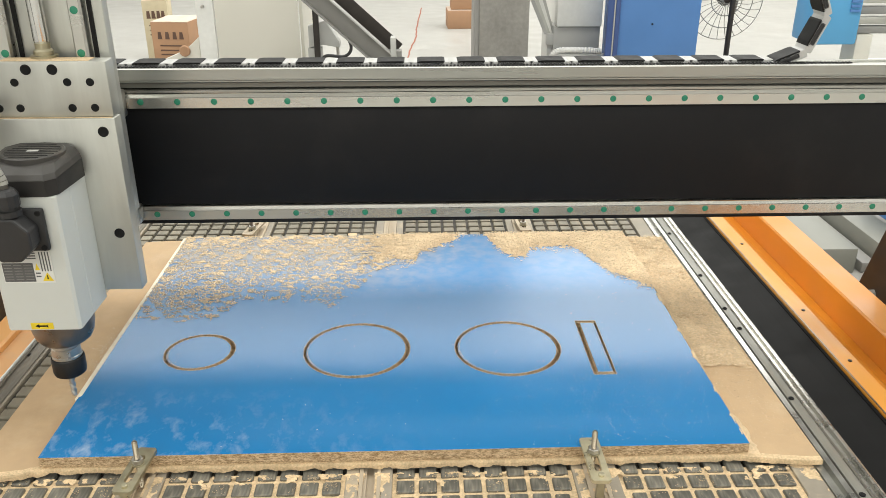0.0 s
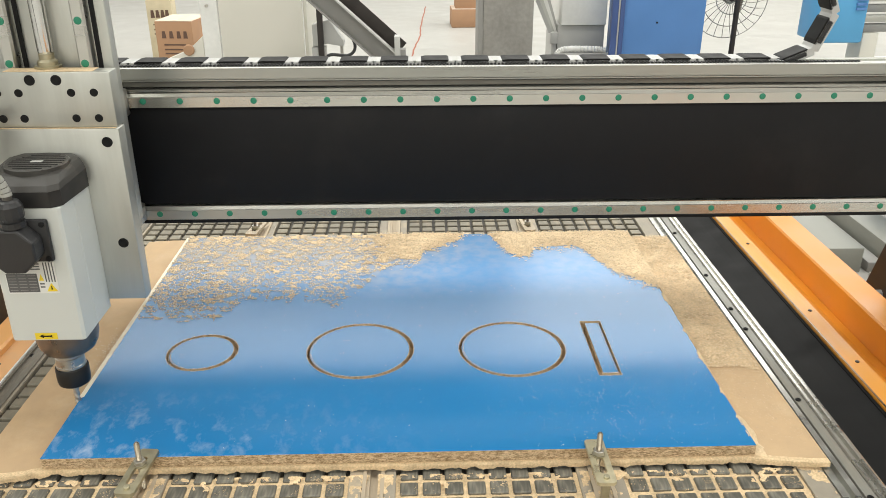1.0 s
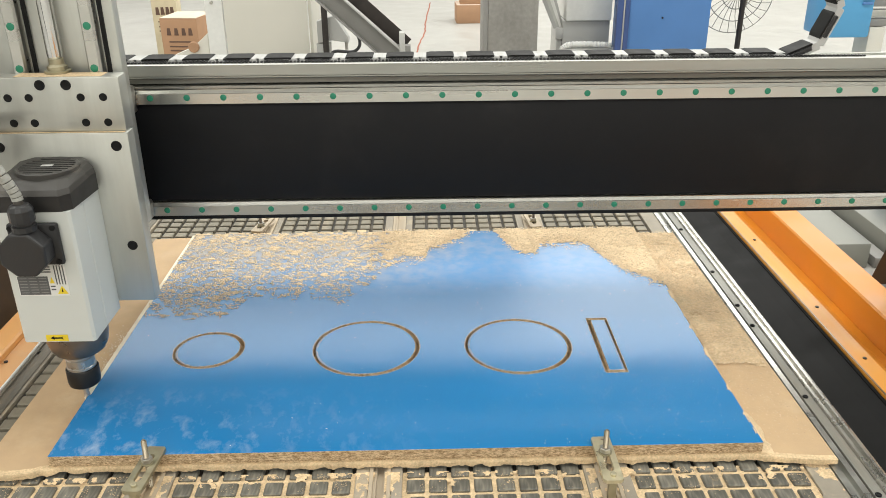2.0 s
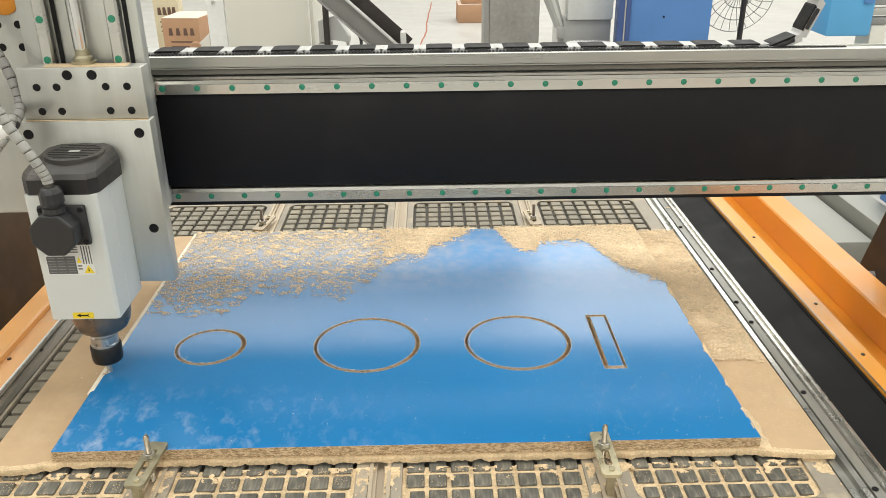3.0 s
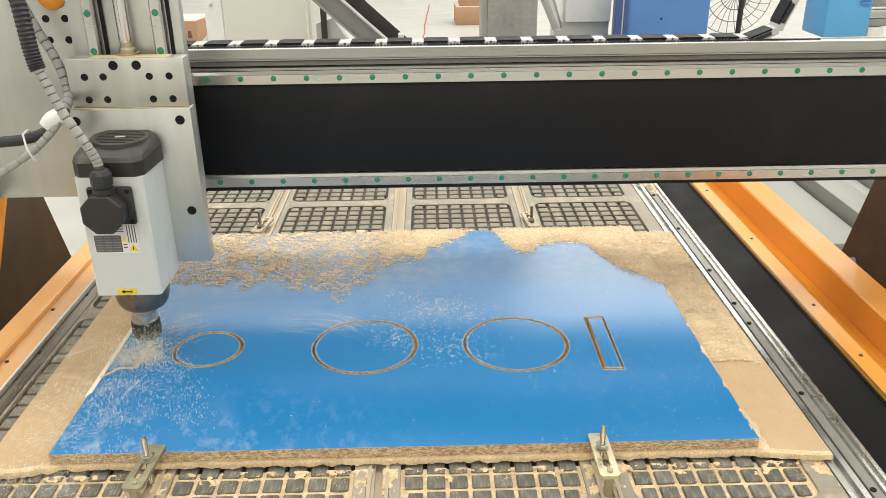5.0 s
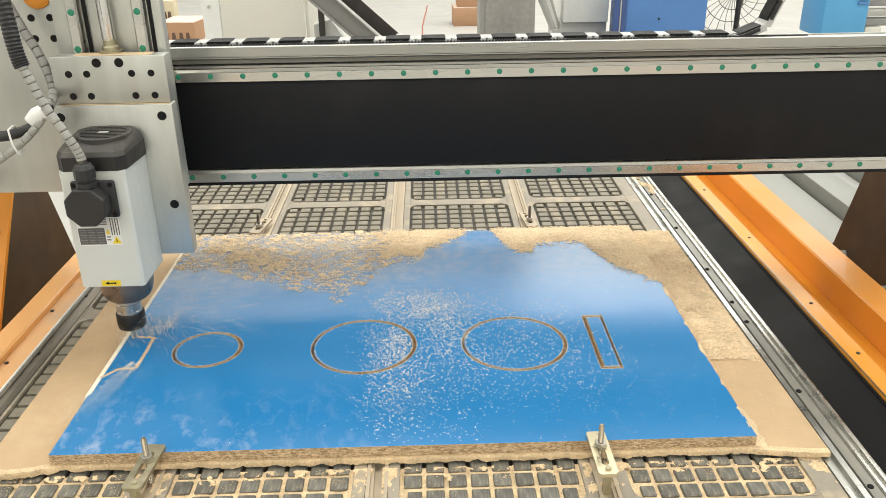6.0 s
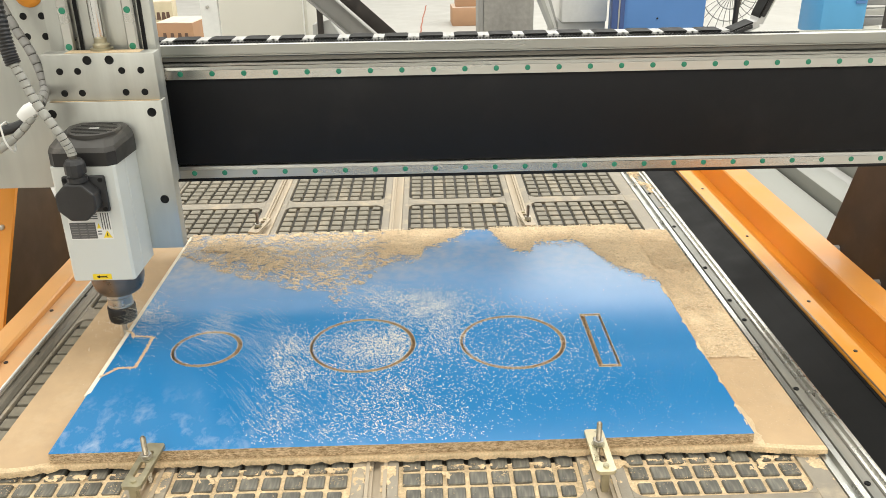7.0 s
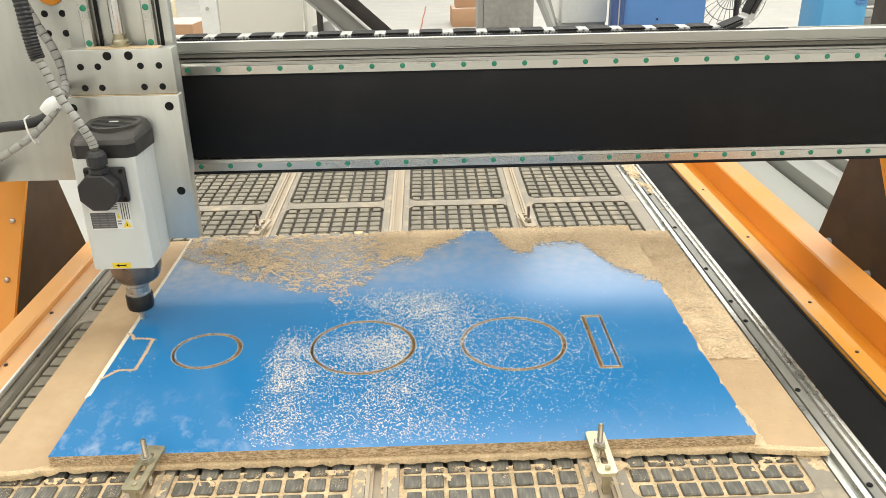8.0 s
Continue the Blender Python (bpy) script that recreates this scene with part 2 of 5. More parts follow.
def laminate():
    """Blue melamine with a light film of wiped powder near the front and fine specks."""
    m = mat("blue_laminate", (0.021, 0.187, 0.445), 0.20, vary=0.05, scale=5, bump=0.03, bump_scale=900, rough_vary=0.04, spec=0.5)
    nt = m.node_tree
    n, lk = nt.nodes, nt.links.new
    b = n["Principled BSDF"]
    old = b.inputs["Base Color"].links[0].from_socket
    tc = n.new("ShaderNodeTexCoord")
    sep = n.new("ShaderNodeSeparateXYZ")
    lk(tc.outputs["Object"], sep.inputs[0])
    # wiped smears lie towards the front left corner
    mx = n.new("ShaderNodeMapRange")
    mx.inputs[1].default_value, mx.inputs[2].default_value, mx.inputs[3].default_value, mx.inputs[4].default_value = -0.48, 0.02, 1, 0
    lk(sep.outputs[0], mx.inputs[0])
    my = n.new("ShaderNodeMapRange")
    my.inputs[1].default_value, my.inputs[2].default_value, my.inputs[3].default_value, my.inputs[4].default_value = 0.985, 1.15, 1, 0
    lk(sep.outputs[1], my.inputs[0])
    mp = n.new("ShaderNodeMapping")
    mp.inputs["Scale"].default_value, mp.inputs["Rotation"].default_value = (1, 0.65, 1), (0, 0, 0.75)
    lk(tc.outputs["Object"], mp.inputs[0])
    sm = n.new("ShaderNodeTexNoise")
    sm.inputs["Scale"].default_value, sm.inputs["Detail"].default_value, sm.inputs["Roughness"].default_value = 42, 8, 0.62
    sm.inputs["Distortion"].default_value = 0.25
    lk(mp.outputs[0], sm.inputs["Vector"])
    cut = n.new("ShaderNodeMapRange")
    cut.inputs[1].default_value, cut.inputs[2].default_value, cut.inputs[4].default_value = 0.50, 0.80, 0.50
    lk(sm.outputs[0], cut.inputs[0])
    a = n.new("ShaderNodeMath")
    a.operation = "MULTIPLY"
    lk(mx.outputs[0], a.inputs[0])
    lk(my.outputs[0], a.inputs[1])
    c = n.new("ShaderNodeMath")
    c.operation = "MULTIPLY"
    lk(a.outputs[0], c.inputs[0])
    lk(cut.outputs[0], c.inputs[1])
    mix = n.new("ShaderNodeMix")
    mix.data_type = "RGBA"
    lk(c.outputs[0], mix.inputs[0])
    lk(old, mix.inputs[6])
    mix.inputs[7].default_value = (0.62, 0.66, 0.70, 1)
    # tan powder film under the back left chips, a fainter tint to the right
    fx = n.new("ShaderNodeMapRange")
    fx.inputs[1].default_value, fx.inputs[2].default_value, fx.inputs[3].default_value, fx.inputs[4].default_value = -0.12, 0.10, 1, 0.26
    lk(sep.outputs[0], fx.inputs[0])
    fy = n.new("ShaderNodeMapRange")
    fy.inputs[1].default_value, fy.inputs[2].default_value = 1.44, 1.68
    lk(sep.outputs[1], fy.inputs[0])
    fn = n.new("ShaderNodeTexNoise")
    fn.inputs["Scale"].default_value, fn.inputs["Detail"].default_value = 45, 8
    lk(tc.outputs["Object"], fn.inputs["Vector"])
    fc = n.new("ShaderNodeMapRange")
    fc.inputs[1].default_value, fc.inputs[2].default_value, fc.inputs[3].default_value, fc.inputs[4].default_value = 0.35, 0.65, 0.35, 0.85
    lk(fn.outputs[0], fc.inputs[0])
    for src in (fy.outputs[0], fc.outputs[0]):
        q = n.new("ShaderNodeMath")
        q.operation = "MULTIPLY"
        lk(fx.outputs[0], q.inputs[0])
        lk(src, q.inputs[1])
        fx = q
    film = n.new("ShaderNodeMix")
    film.data_type = "RGBA"
    lk(fx.outputs[0], film.inputs[0])
    lk(mix.outputs[2], film.inputs[6])
    film.inputs[7].default_value = (0.58, 0.50, 0.40, 1)
    lk(film.outputs[2], b.inputs["Base Color"])
    return m


M["laminate"] = laminate()


# ---------------------------------------------------------------- mesh helpers
def mesh_of(name, bm, material, smooth=False):
    bmesh.ops.recalc_face_normals(bm, faces=bm.faces)
    me = bpy.data.meshes.new(name)
    if smooth:
        for f in bm.faces:
            f.smooth = True
        for e in bm.edges:
            if len(e.link_faces) == 2 and e.calc_face_angle(0) > radians(38):
                e.smooth = False
    bm.to_mesh(me)
    bm.free()
    for m in (material if isinstance(material, (list, tuple)) else [material]):
        me.materials.append(m)
    return me


def part(name, bm, material, parent, label="", smooth=True):
    """One mesh object under a thing or a part. The mesh is given in the thing's space."""
    ob = new(name, mesh_of(name, bm, material, smooth))
    ob.parent = parent
    if label:
        ob["label"] = label
    return ob


def thing(name, label, category, m=None, group="", kind=""):
    ob = new(name)
    ob.empty_display_size = 0.05
    if m is not None:
        ob.matrix_world = m
    return tagged(ob, label, category, group, kind)


def solid(name, bm, material, label, category, kind="", group="", smooth=True):
    return tagged(new(name, mesh_of(name, bm, material, smooth)), label, category, group, kind)


def box(x0, x1, y0, y1, z0, z1, bevel=0.0, bm=None, seg=2):
    b = bmesh.new()
    vs = bmesh.ops.create_cube(b, size=1)["verts"]
    for v in vs:
        v.co = Vector(((x0 + x1) / 2 + v.co.x * (x1 - x0), (y0 + y1) / 2 + v.co.y * (y1 - y0), (z0 + z1) / 2 + v.co.z * (z1 - z0)))
    if bevel:
        bmesh.ops.bevel(b, geom=list(b.edges), offset=bevel, segments=seg, affect="EDGES", profile=0.5)
    return join(bm, b)


def join(bm, b):
    if bm is None:
        return b
    me = bpy.data.meshes.new("tmp")
    b.to_mesh(me)
    b.free()
    bm.from_mesh(me)
    bpy.data.meshes.remove(me)
    return bm


def prism(points, axis, a, b2, bevel=0.0, bm=None):
    """A polygon (list of pairs) pushed along an axis from a to b2. axis x: pairs are y, z; axis y: x, z; axis z: x, y."""
    b = bmesh.new()

    def at(p, s):
        return {"x": (s, p[0], p[1]), "y": (p[0], s, p[1]), "z": (p[0], p[1], s)}[axis]
    lo = [b.verts.new(at(p, a)) for p in points]
    hi = [b.verts.new(at(p, b2)) for p in points]
    b.faces.new(lo)
    b.faces.new(list(reversed(hi)))
    k = len(points)
    for i in range(k):
        b.faces.new((lo[i], hi[i], hi[(i + 1) % k], lo[(i + 1) % k]))
    bmesh.ops.recalc_face_normals(b, faces=b.faces)
    if bevel:
        bmesh.ops.bevel(b, geom=list(b.edges), offset=bevel, segments=2, affect="EDGES", profile=0.5)
    return join(bm, b)


def turned(profile, axis, centre, n=32, bm=None):
    """A solid of revolution: profile of (radius, along) about an axis through centre."""
    b = bmesh.new()
    rings = []
    for r, h in profile:
        ring = []
        for i in range(n):
            a = 2 * math.pi * i / n
            c, s = r * math.cos(a), r * math.sin(a)
            p = {"z": (c, s, h), "y": (c, h, s), "x": (h, c, s)}[axis]
            ring.append(b.verts.new(Vector(p) + Vector(centre)))
        rings.append(ring)
    for q, w in zip(rings, rings[1:]):
        for i in range(n):
            b.faces.new((q[i], q[(i + 1) % n], w[(i + 1) % n], w[i]))
    b.faces.new(rings[0])
    b.faces.new(list(reversed(rings[-1])))
    bmesh.ops.recalc_face_normals(b, faces=b.faces)
    return join(bm, b)


def smooth_path(points, per=8):
    pts = [Vector(p) for p in points]
    out = []
    for i in range(len(pts) - 1):
        p0, p1, p2, p3 = pts[max(0, i - 1)], pts[i], pts[i + 1], pts[min(len(pts) - 1, i + 2)]
        for k in range(per):
            t = k / per
            out.append(0.5 * (2 * p1 + (p2 - p0) * t + (2 * p0 - 5 * p1 + 4 * p2 - p3) * t * t + (3 * p1 - p0 - 3 * p2 + p3) * t ** 3))
    return out + [pts[-1]]


def tube(path, radius, n=10, bm=None):
    b = bmesh.new()
    rings, side = [], None
    for i, p in enumerate(path):
        d = (path[min(i + 1, len(path) - 1)] - path[max(i - 1, 0)]).normalized()
        side = (side - d * side.dot(d)).normalized() if side else d.orthogonal().normalized()
        up = d.cross(side)
        r = radius(i) if callable(radius) else radius
        rings.append([b.verts.new(p + (side * math.cos(2 * math.pi * k / n) + up * math.sin(2 * math.pi * k / n)) * r) for k in range(n)])
    for q, w in zip(rings, rings[1:]):
        for k in range(n):
            b.faces.new((q[k], q[(k + 1) % n], w[(k + 1) % n], w[k]))
    b.faces.new(rings[0])
    b.faces.new(list(reversed(rings[-1])))
    return join(bm, b)


def wrap_of(path, radius, band=3, gap=1):
    """A spiral wrap round a cable: one sleeve that dips under the cable's skin at each turn."""
    return tube(path, lambda i: radius if i % (band + gap) < band else radius * 0.76, 10)


def fbm(x, y, s, seed=0.0, octaves=4):
    return noise.fractal(Vector((x * s, y * s, seed)), 1.0, 2.1, octaves)


rng = random.Random(7)


# ---------------------------------------------------------------- the hall
def hall():
    solid("floor", box(-16, 16, -12, 22, FLOOR_Z - 0.2, FLOOR_Z), M["floor"], "pale painted concrete workshop floor with stains", "floor", "structure")
    h = ROOF_Z
    solid("wall_north", box(-16, 16, 22, 22.3, FLOOR_Z, h), M["wall"], "unseen pale hall wall that throws light back", "wall", "structure")
    solid("wall_south", box(-16, 16, -12.3, -12, FLOOR_Z, h), M["wall"], "unseen pale hall wall that throws light back", "wall", "structure")
    solid("wall_east", box(16, 16.3, -12, 22, FLOOR_Z, h), M["wall"], "unseen pale hall wall that throws light back", "wall", "structure")
    solid("wall_west", box(-16.3, -16, -12, 22, FLOOR_Z, h), M["wall"], "unseen pale hall wall that throws light back", "wall", "structure")
    bm, y = None, -12.3
    for y0, y1, x0, x1, _ in ADDED_SKYLIGHTS + [(22.3, 22.3, 0, 0, 0)]:
        if y0 > y:
            bm = box(-16.3, 16.3, y, y0, h, h + 0.15, bm=bm)
        if y1 > y0:
            bm = box(-16.3, x0, y0, y1, h, h + 0.15, bm=bm)
            bm = box(x1, 16.3, y0, y1, h, h + 0.15, bm=bm)
        y = y1
    solid("ceiling", bm, M["roof"], "unseen grey sheet roof with openings for the added lamps", "ceiling", "structure")
    path = smooth_path([(-0.13, 8.2, FLOOR_Z + 0.001), (-0.10, 9.0, FLOOR_Z + 0.001), (-0.04, 9.8, FLOOR_Z + 0.001), (-0.03, 10.6, FLOOR_Z + 0.001), (0.04, 12.5, FLOOR_Z + 0.001)], 6)
    bm = bmesh.new()
    row = [(bm.verts.new(p + Vector((-0.007 + 0.004 * math.sin(i * 2.1), 0, 0.001))), bm.verts.new(p + Vector((0.009 + 0.004 * math.sin(i * 2.1), 0, 0.001)))) for i, p in enumerate(path)]
    for a, b in zip(row, row[1:]):
        bm.faces.new((a[0], a[1], b[1], b[0]))
    solid("floor_crack", bm, M["crack"], "red-brown filled crack across the pale floor", "floor crack", "structure")


hall()


# ---------------------------------------------------------------- the machine bed
BED_Y0, BED_Y1 = 0.25, 3.05
SLOTS = (-0.405, -0.080, 0.245)
ZONES_X = ((-0.693, -0.435), (-0.375, -0.115), (-0.048, 0.213), (0.278, 0.535))
ZONES_Y = ((0.27, 0.83), (0.87, 1.43), (1.47, 2.03), (2.07, 2.63), (2.67, 3.03))


def machine_bed():
    bed = thing("machine_bed", "dusty grey vacuum table of the routing machine with pads and clamping slots", "machine bed", kind="structure")
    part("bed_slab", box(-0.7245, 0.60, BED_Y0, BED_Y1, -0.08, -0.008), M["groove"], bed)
    # bars between the recessed fields
    xs = [-0.7245] + [v for z in ZONES_X for v in z] + [0.570]
    for a, b in zip(xs[0::2], xs[1::2]):
        s = [v for v in SLOTS if a < v < b]
        if not s:
            part("bed_bar", box(a, b, BED_Y0, BED_Y1, -0.0085, 0, 0.0012), M["bed"], bed)
        else:
            c = s[0]
            for u, w in ((a, c - 0.016), (c + 0.016, b)):
                part("bed_bar", box(u, w, BED_Y0, BED_Y1, -0.0085, 0, 0.0012), M["bed"], bed)
            rail = prism([(c - 0.0155, -0.008), (c - 0.0155, 0.0015), (c - 0.010, 0.0015), (c - 0.010, -0.002), (c - 0.005, -0.002), (c - 0.005, -0.0079),
                          (c + 0.005, -0.0079), (c + 0.005, -0.002), (c + 0.010, -0.002), (c + 0.010, 0.0015), (c + 0.0155, 0.0015), (c + 0.0155, -0.008)], "y", BED_Y0, BED_Y1)
            part("clamping_slot", rail, M["slot_alu"], bed, "aluminium clamping slot rail", smooth=False)
    for x0, x1 in ZONES_X:
        for (_, a), (b, _) in zip(ZONES_Y, ZONES_Y[1:]):
            part("bed_bar", box(x0, x1, a, b, -0.0085, -0.0002, 0.0012), M["bed"], bed)
        for y0, y1 in ZONES_Y:
            for cx, sx in ((x0, 1), (x1, -1)):
                for cy, sy in ((y0, 1), (y1, -1)):
                    r = 0.022
                    arc = [(cx + sx * (r - r * math.cos(a)), cy + sy * (r - r * math.sin(a))) for a in [math.pi / 2 * k / 5 for k in range(6)]]
                    part("corner_web", prism([(cx, cy)] + arc, "z", -0.0085, -0.0003), M["bed"], bed, smooth=False)
    # pads: those in the open strips are parts, the rest one mesh
    pad = mesh_of("pad", box(-0.0130, 0.0130, -0.0126, 0.0126, -0.0085, -0.0004, 0.0016, seg=1), M["pad"])
    pad_far = pad.copy()
    pad_far.materials[0] = M["pad_far"]
    made = 0
    verts, faces = [], []
    tmpl = [v.co.copy() for v in pad.vertices]
    tf = [list(p.vertices) for p in pad.polygons]
    for x0, x1 in ZONES_X:
        for y0, y1 in ZONES_Y:
            rows = max(1, round((y1 - y0 - 0.008) / 0.0325))
            px, py = (x1 - x0 - 0.006) / 8, (y1 - y0 - 0.006) / rows
            for i in range(8):
                for j in range(rows):
                    x, y = x0 + 0.003 + px * (i + 0.5), y0 + 0.003 + py * (j + 0.5)
                    if (1.02 < y < 1.70 and x > -0.62) or 0.978 < y < 1.03:
                        continue
                    corner = i in (0, 7) and j in (0, rows - 1)
                    sc = 0.8 if corner else (0.985 if y > 1.5 else 1.0)
                    if made < 300 and (0.80 < y < 0.99 or 1.76 < y < 1.86):
                        ob = new("pad", pad_far if y > 1.5 else pad)
                        ob.parent, ob.location = bed, (x + (0.003 * (1 if i == 0 else -1) if corner else 0), y, 0)
                        ob.scale = (px / 0.0325 * sc, py / 0.0325 * sc, 1)
                        made += 1
                    else:
                        k = len(verts)
                        verts += [(v.x * px / 0.0325 * sc + x, v.y * py / 0.0325 * sc + y, v.z) for v in tmpl]
                        faces += [[q + k for q in f] for f in tf]
    me = bpy.data.meshes.new("far_pads")
    me.from_pydata(verts, [], faces)
    me.materials.append(M["pad_far"])
    ob = new("far_pads", me)
    ob.parent = bed
    tagged(ob, kind="stuff")
    # right hand edge: trough, screwed plate, bright guide strip
    part("edge_trough", prism([(0.5705, -0.0095), (0.5705, 0.002), (0.578, 0.002), (0.580, -0.004), (0.586, -0.004), (0.588, 0.004), (0.597, 0.004), (0.599, -0.0095)], "y", BED_Y0, BED_Y1),
         M["alu_beam"], bed, "dusty aluminium edge trough", smooth=False)
    part("edge_plate", box(0.604, 0.620, BED_Y0, BED_Y1, -0.08, 0.0, 0.001), M["bed_edge"], bed, "screwed steel edge plate")
    part("guide_strip", prism([(0.6205, -0.08), (0.6205, -0.002), (0.622, 0.003), (0.626, 0.003), (0.6275, -0.003), (0.632, -0.003), (0.633, 0.004), (0.637, 0.004), (0.639, -0.004), (0.648, -0.006), (0.648, -0.08)], "y", BED_Y0, BED_Y1),
         M["rail"], bed, "bright worn steel guide strip", smooth=False)
    for y in (0.883, 1.119, 1.356, 1.438, 1.593, 1.832, 2.07, 2.31, 2.55):
        part("edge_screw", turned([(0.0045, 0.0), (0.0045, 0.0018), (0.003, 0.0026), (0.0015, 0.0012)], "z", (0.609, y, 0), 12), M["hole"], bed, "black socket screw")
    # left hand edge
    # white colour stands for the highlight along a thin aluminium edge
    part("guide_strip", prism([(-0.731, -0.08), (-0.731, 0.003), (-0.7295, 0.007), (-0.7265, 0.007), (-0.7250, 0.003), (-0.7250, -0.08)], "y", BED_Y0, BED_Y1), M["white_plastic"], bed, "thin edge strip, its highlight put into white")
    part("rack_strip", prism([(-0.7245, 0.0005), (-0.7245, 0.004), (-0.722, 0.008), (-0.717, 0.008), (-0.716, 0.005), (-0.711, 0.005), (-0.710, 0.008), (-0.704, 0.007), (-0.698, 0.002), (-0.698, 0.0005)], "y", BED_Y0, BED_Y1), M["rack"], bed, "dusty dark steel strip", smooth=False)
    for y in (1.06, 1.29, 1.52, 1.75, 1.98):
        part("edge_screw", turned([(0.0045, 0.0046), (0.0045, 0.0062), (0.003, 0.0068), (0.0015, 0.0058)], "z", (-0.7135, y, 0), 12), M["hole"], bed, "black socket screw")
    return bed


def side_frame(sign, x_in, name_label):
    """A long orange folded side beam of the machine's base; x grows outwards by sign."""
    f = thing("side_beam", name_label, "machine frame")
    s = lambda pts: [(x_in + sign * a, z) for a, z in pts]
    if sign > 0:
        part("lip", prism(s([(0, -0.40), (0, -0.030), (0.004, -0.0285), (0.040, -0.030), (0.046, -0.036), (0.046, -0.40)]), "y", -0.6, 3.4, 0.001), M["orange_lip"], f, "bright orange folded lip", smooth=False)
        part("web", prism(s([(0.0465, -0.40), (0.0465, -0.038), (0.075, -0.060), (0.105, -0.085), (0.132, -0.092), (0.132, -0.40)]), "y", -0.6, 3.4), M["orange"], f, "orange painted recessed web", smooth=False)
        part("flange", prism(s([(0.1325, -0.40), (0.1325, -0.026), (0.136, -0.022), (0.200, -0.022), (0.204, -0.026), (0.204, -0.40)]), "y", -0.6, 3.4), M["orange"], f, smooth=False)
        # thin brown line along the inner edge of the lip
        part("rubbed_edge", box(x_in + 0.0002, x_in + 0.0030, BED_Y0, 3.3, -0.0284, -0.0276), M["brown_steel"], f, "thin brown line along the lip's edge")
    else:
        part("web", prism(s([(0.0, -0.40), (0.0, -0.004), (0.049, -0.008), (0.049, -0.40)]), "y", -0.6, 3.4), M["orange_dusty"], f, "dusty orange ledge", smooth=False)
        part("flange", prism(s([(0.0495, -0.40), (0.0495, 0.002), (0.054, 0.005), (0.093, 0.005), (0.097, 0.002), (0.097, -0.40)]), "y", -0.6, 3.4), M["orange_film"], f, smooth=False)
    for y in (-0.4, 0.9, 2.2, 3.2):
        part("foot", box(*sorted((x_in + sign * 0.03, x_in + sign * 0.13)), y, y + 0.12, FLOOR_Z, -0.39, 0.004), M["leg"], f, "dark steel foot")
    for y in (1.28, 1.48, 1.83, 2.18):
        part("web_screw", turned([(0.0038, 0), (0.0038, 0.002), (0.0020, 0.0028)], "z", (x_in + sign * (0.024 if sign > 0 else 0.04), y, -0.0296 if sign > 0 else -0.007), 10), M["leg"], f)
    return f


machine_bed()
side_frame(1, 0.7695, "orange painted steel side beam with a folded lip")
side_frame(-1, -0.7315, "dusty orange painted steel side beam beside the bed")
dc = thing("cover_strip", "black rubber cover strip between the bed and the orange beam", "cover strip")
part("strip", prism([(0.6485, -0.12), (0.6485, -0.055), (0.68, -0.058), (0.735, -0.045), (0.7625, -0.037), (0.7625, -0.12)], "y", BED_Y0, 3.3), M["rubber"], dc, smooth=False)
part("bead", prism([(0.7628, -0.12), (0.7628, -0.035), (0.7655, -0.032), (0.7690, -0.035), (0.7690, -0.12)], "y", BED_Y0, 3.3), M["rubber"], dc, smooth=False)
bb = thing("bed_base", "dark steel base under the machine bed", "machine base", kind="structure")
part("base_box", box(-0.720, 0.64, BED_Y0 + 0.02, BED_Y1 - 0.02, FLOOR_Z, -0.125), M["leg"], bb)


# ---------------------------------------------------------------- boards on the bed
def spoilboard():
    """A thin fibreboard sheet with a ragged, dust-caked front edge."""
    n = 900
    front = []
    for i in range(n + 1):
        x = -0.655 + (0.580 + 0.655) * i / n
        k = min(1.0, max(0.0, (x + 0.60) / 0.06)) * min(1.0, max(0.0, (0.56 - x) / 0.09))
        front.append((x, 0.944 + 0.0150 * k + 0.0024 * fbm(x, 0, 9, 3.0) + 0.0020 * fbm(x, 0, 45, 5.0)))
    back = [(0.578, 1.30), (0.576, 1.786), (0.49, 1.7865), (0.4895, 1.797), (-0.60, 1.797), (-0.655, 1.79)]
    ob = thing("spoilboard", "thin brown fibreboard sheet with a ragged dusty front edge", "spoilboard")
    part("sheet", prism(front + back, "z", 0.0052, MDF_Z), M["mdf"], ob, smooth=False)
    # recessed layer in a dark colour that stands for shade under the edge
    part("lower_sheet", prism([(-0.652, 0.992), (0.574, 0.990)] + [(x - 0.002 * (1 if x > 0 else -1), y - 0.002) for x, y in back], "z", 0.0004, 0.0051), M["groove"], ob, "lower layer, dark for the shade under the front edge", smooth=False)
    lip = bmesh.new()
    rows = []
    for x, y in front:
        k = min(1.0, max(0.0, (x + 0.655) / 0.05)) * min(1.0, max(0.0, (0.58 - x) / 0.13))
        d = k * (0.0014 + 0.0026 * fbm(x, 0, 40, 2.0) + 0.0007 * fbm(x, 0, 200, 8.0))
        rows.append([lip.verts.new(p) for p in ((x, y + 0.010, MDF_Z + 0.0002), (x, y - 0.0004, MDF_Z + 0.0002), (x, y - 0.001 - 0.5 * d, MDF_Z - 0.003), (x, y - 0.0012 - 0.4 * d, 0.0048 - 1.2 * d), (x, y + 0.004, 0.0050))])
    for a, b in zip(rows, rows[1:]):
        for k in range(4):
            lip.faces.new((a[k], b[k], b[k + 1], a[k + 1]))
    part("caked_edge", lip, M["groove_dust"], ob, "sawdust caked on the front edge", smooth=False)
    return ob


spoilboard()
CIRCLES = ((-0.395, 1.250, 0.0610), (-0.1185, 1.2505, 0.0934), (0.1489, 1.2493, 0.0936))
KERF = 0.0062
SLOT = (0.2855, 0.3235, 1.1565, 1.3415)
BX0, BX1, BY0, BY1 = -0.5555, 0.4765, 0.961, 1.772


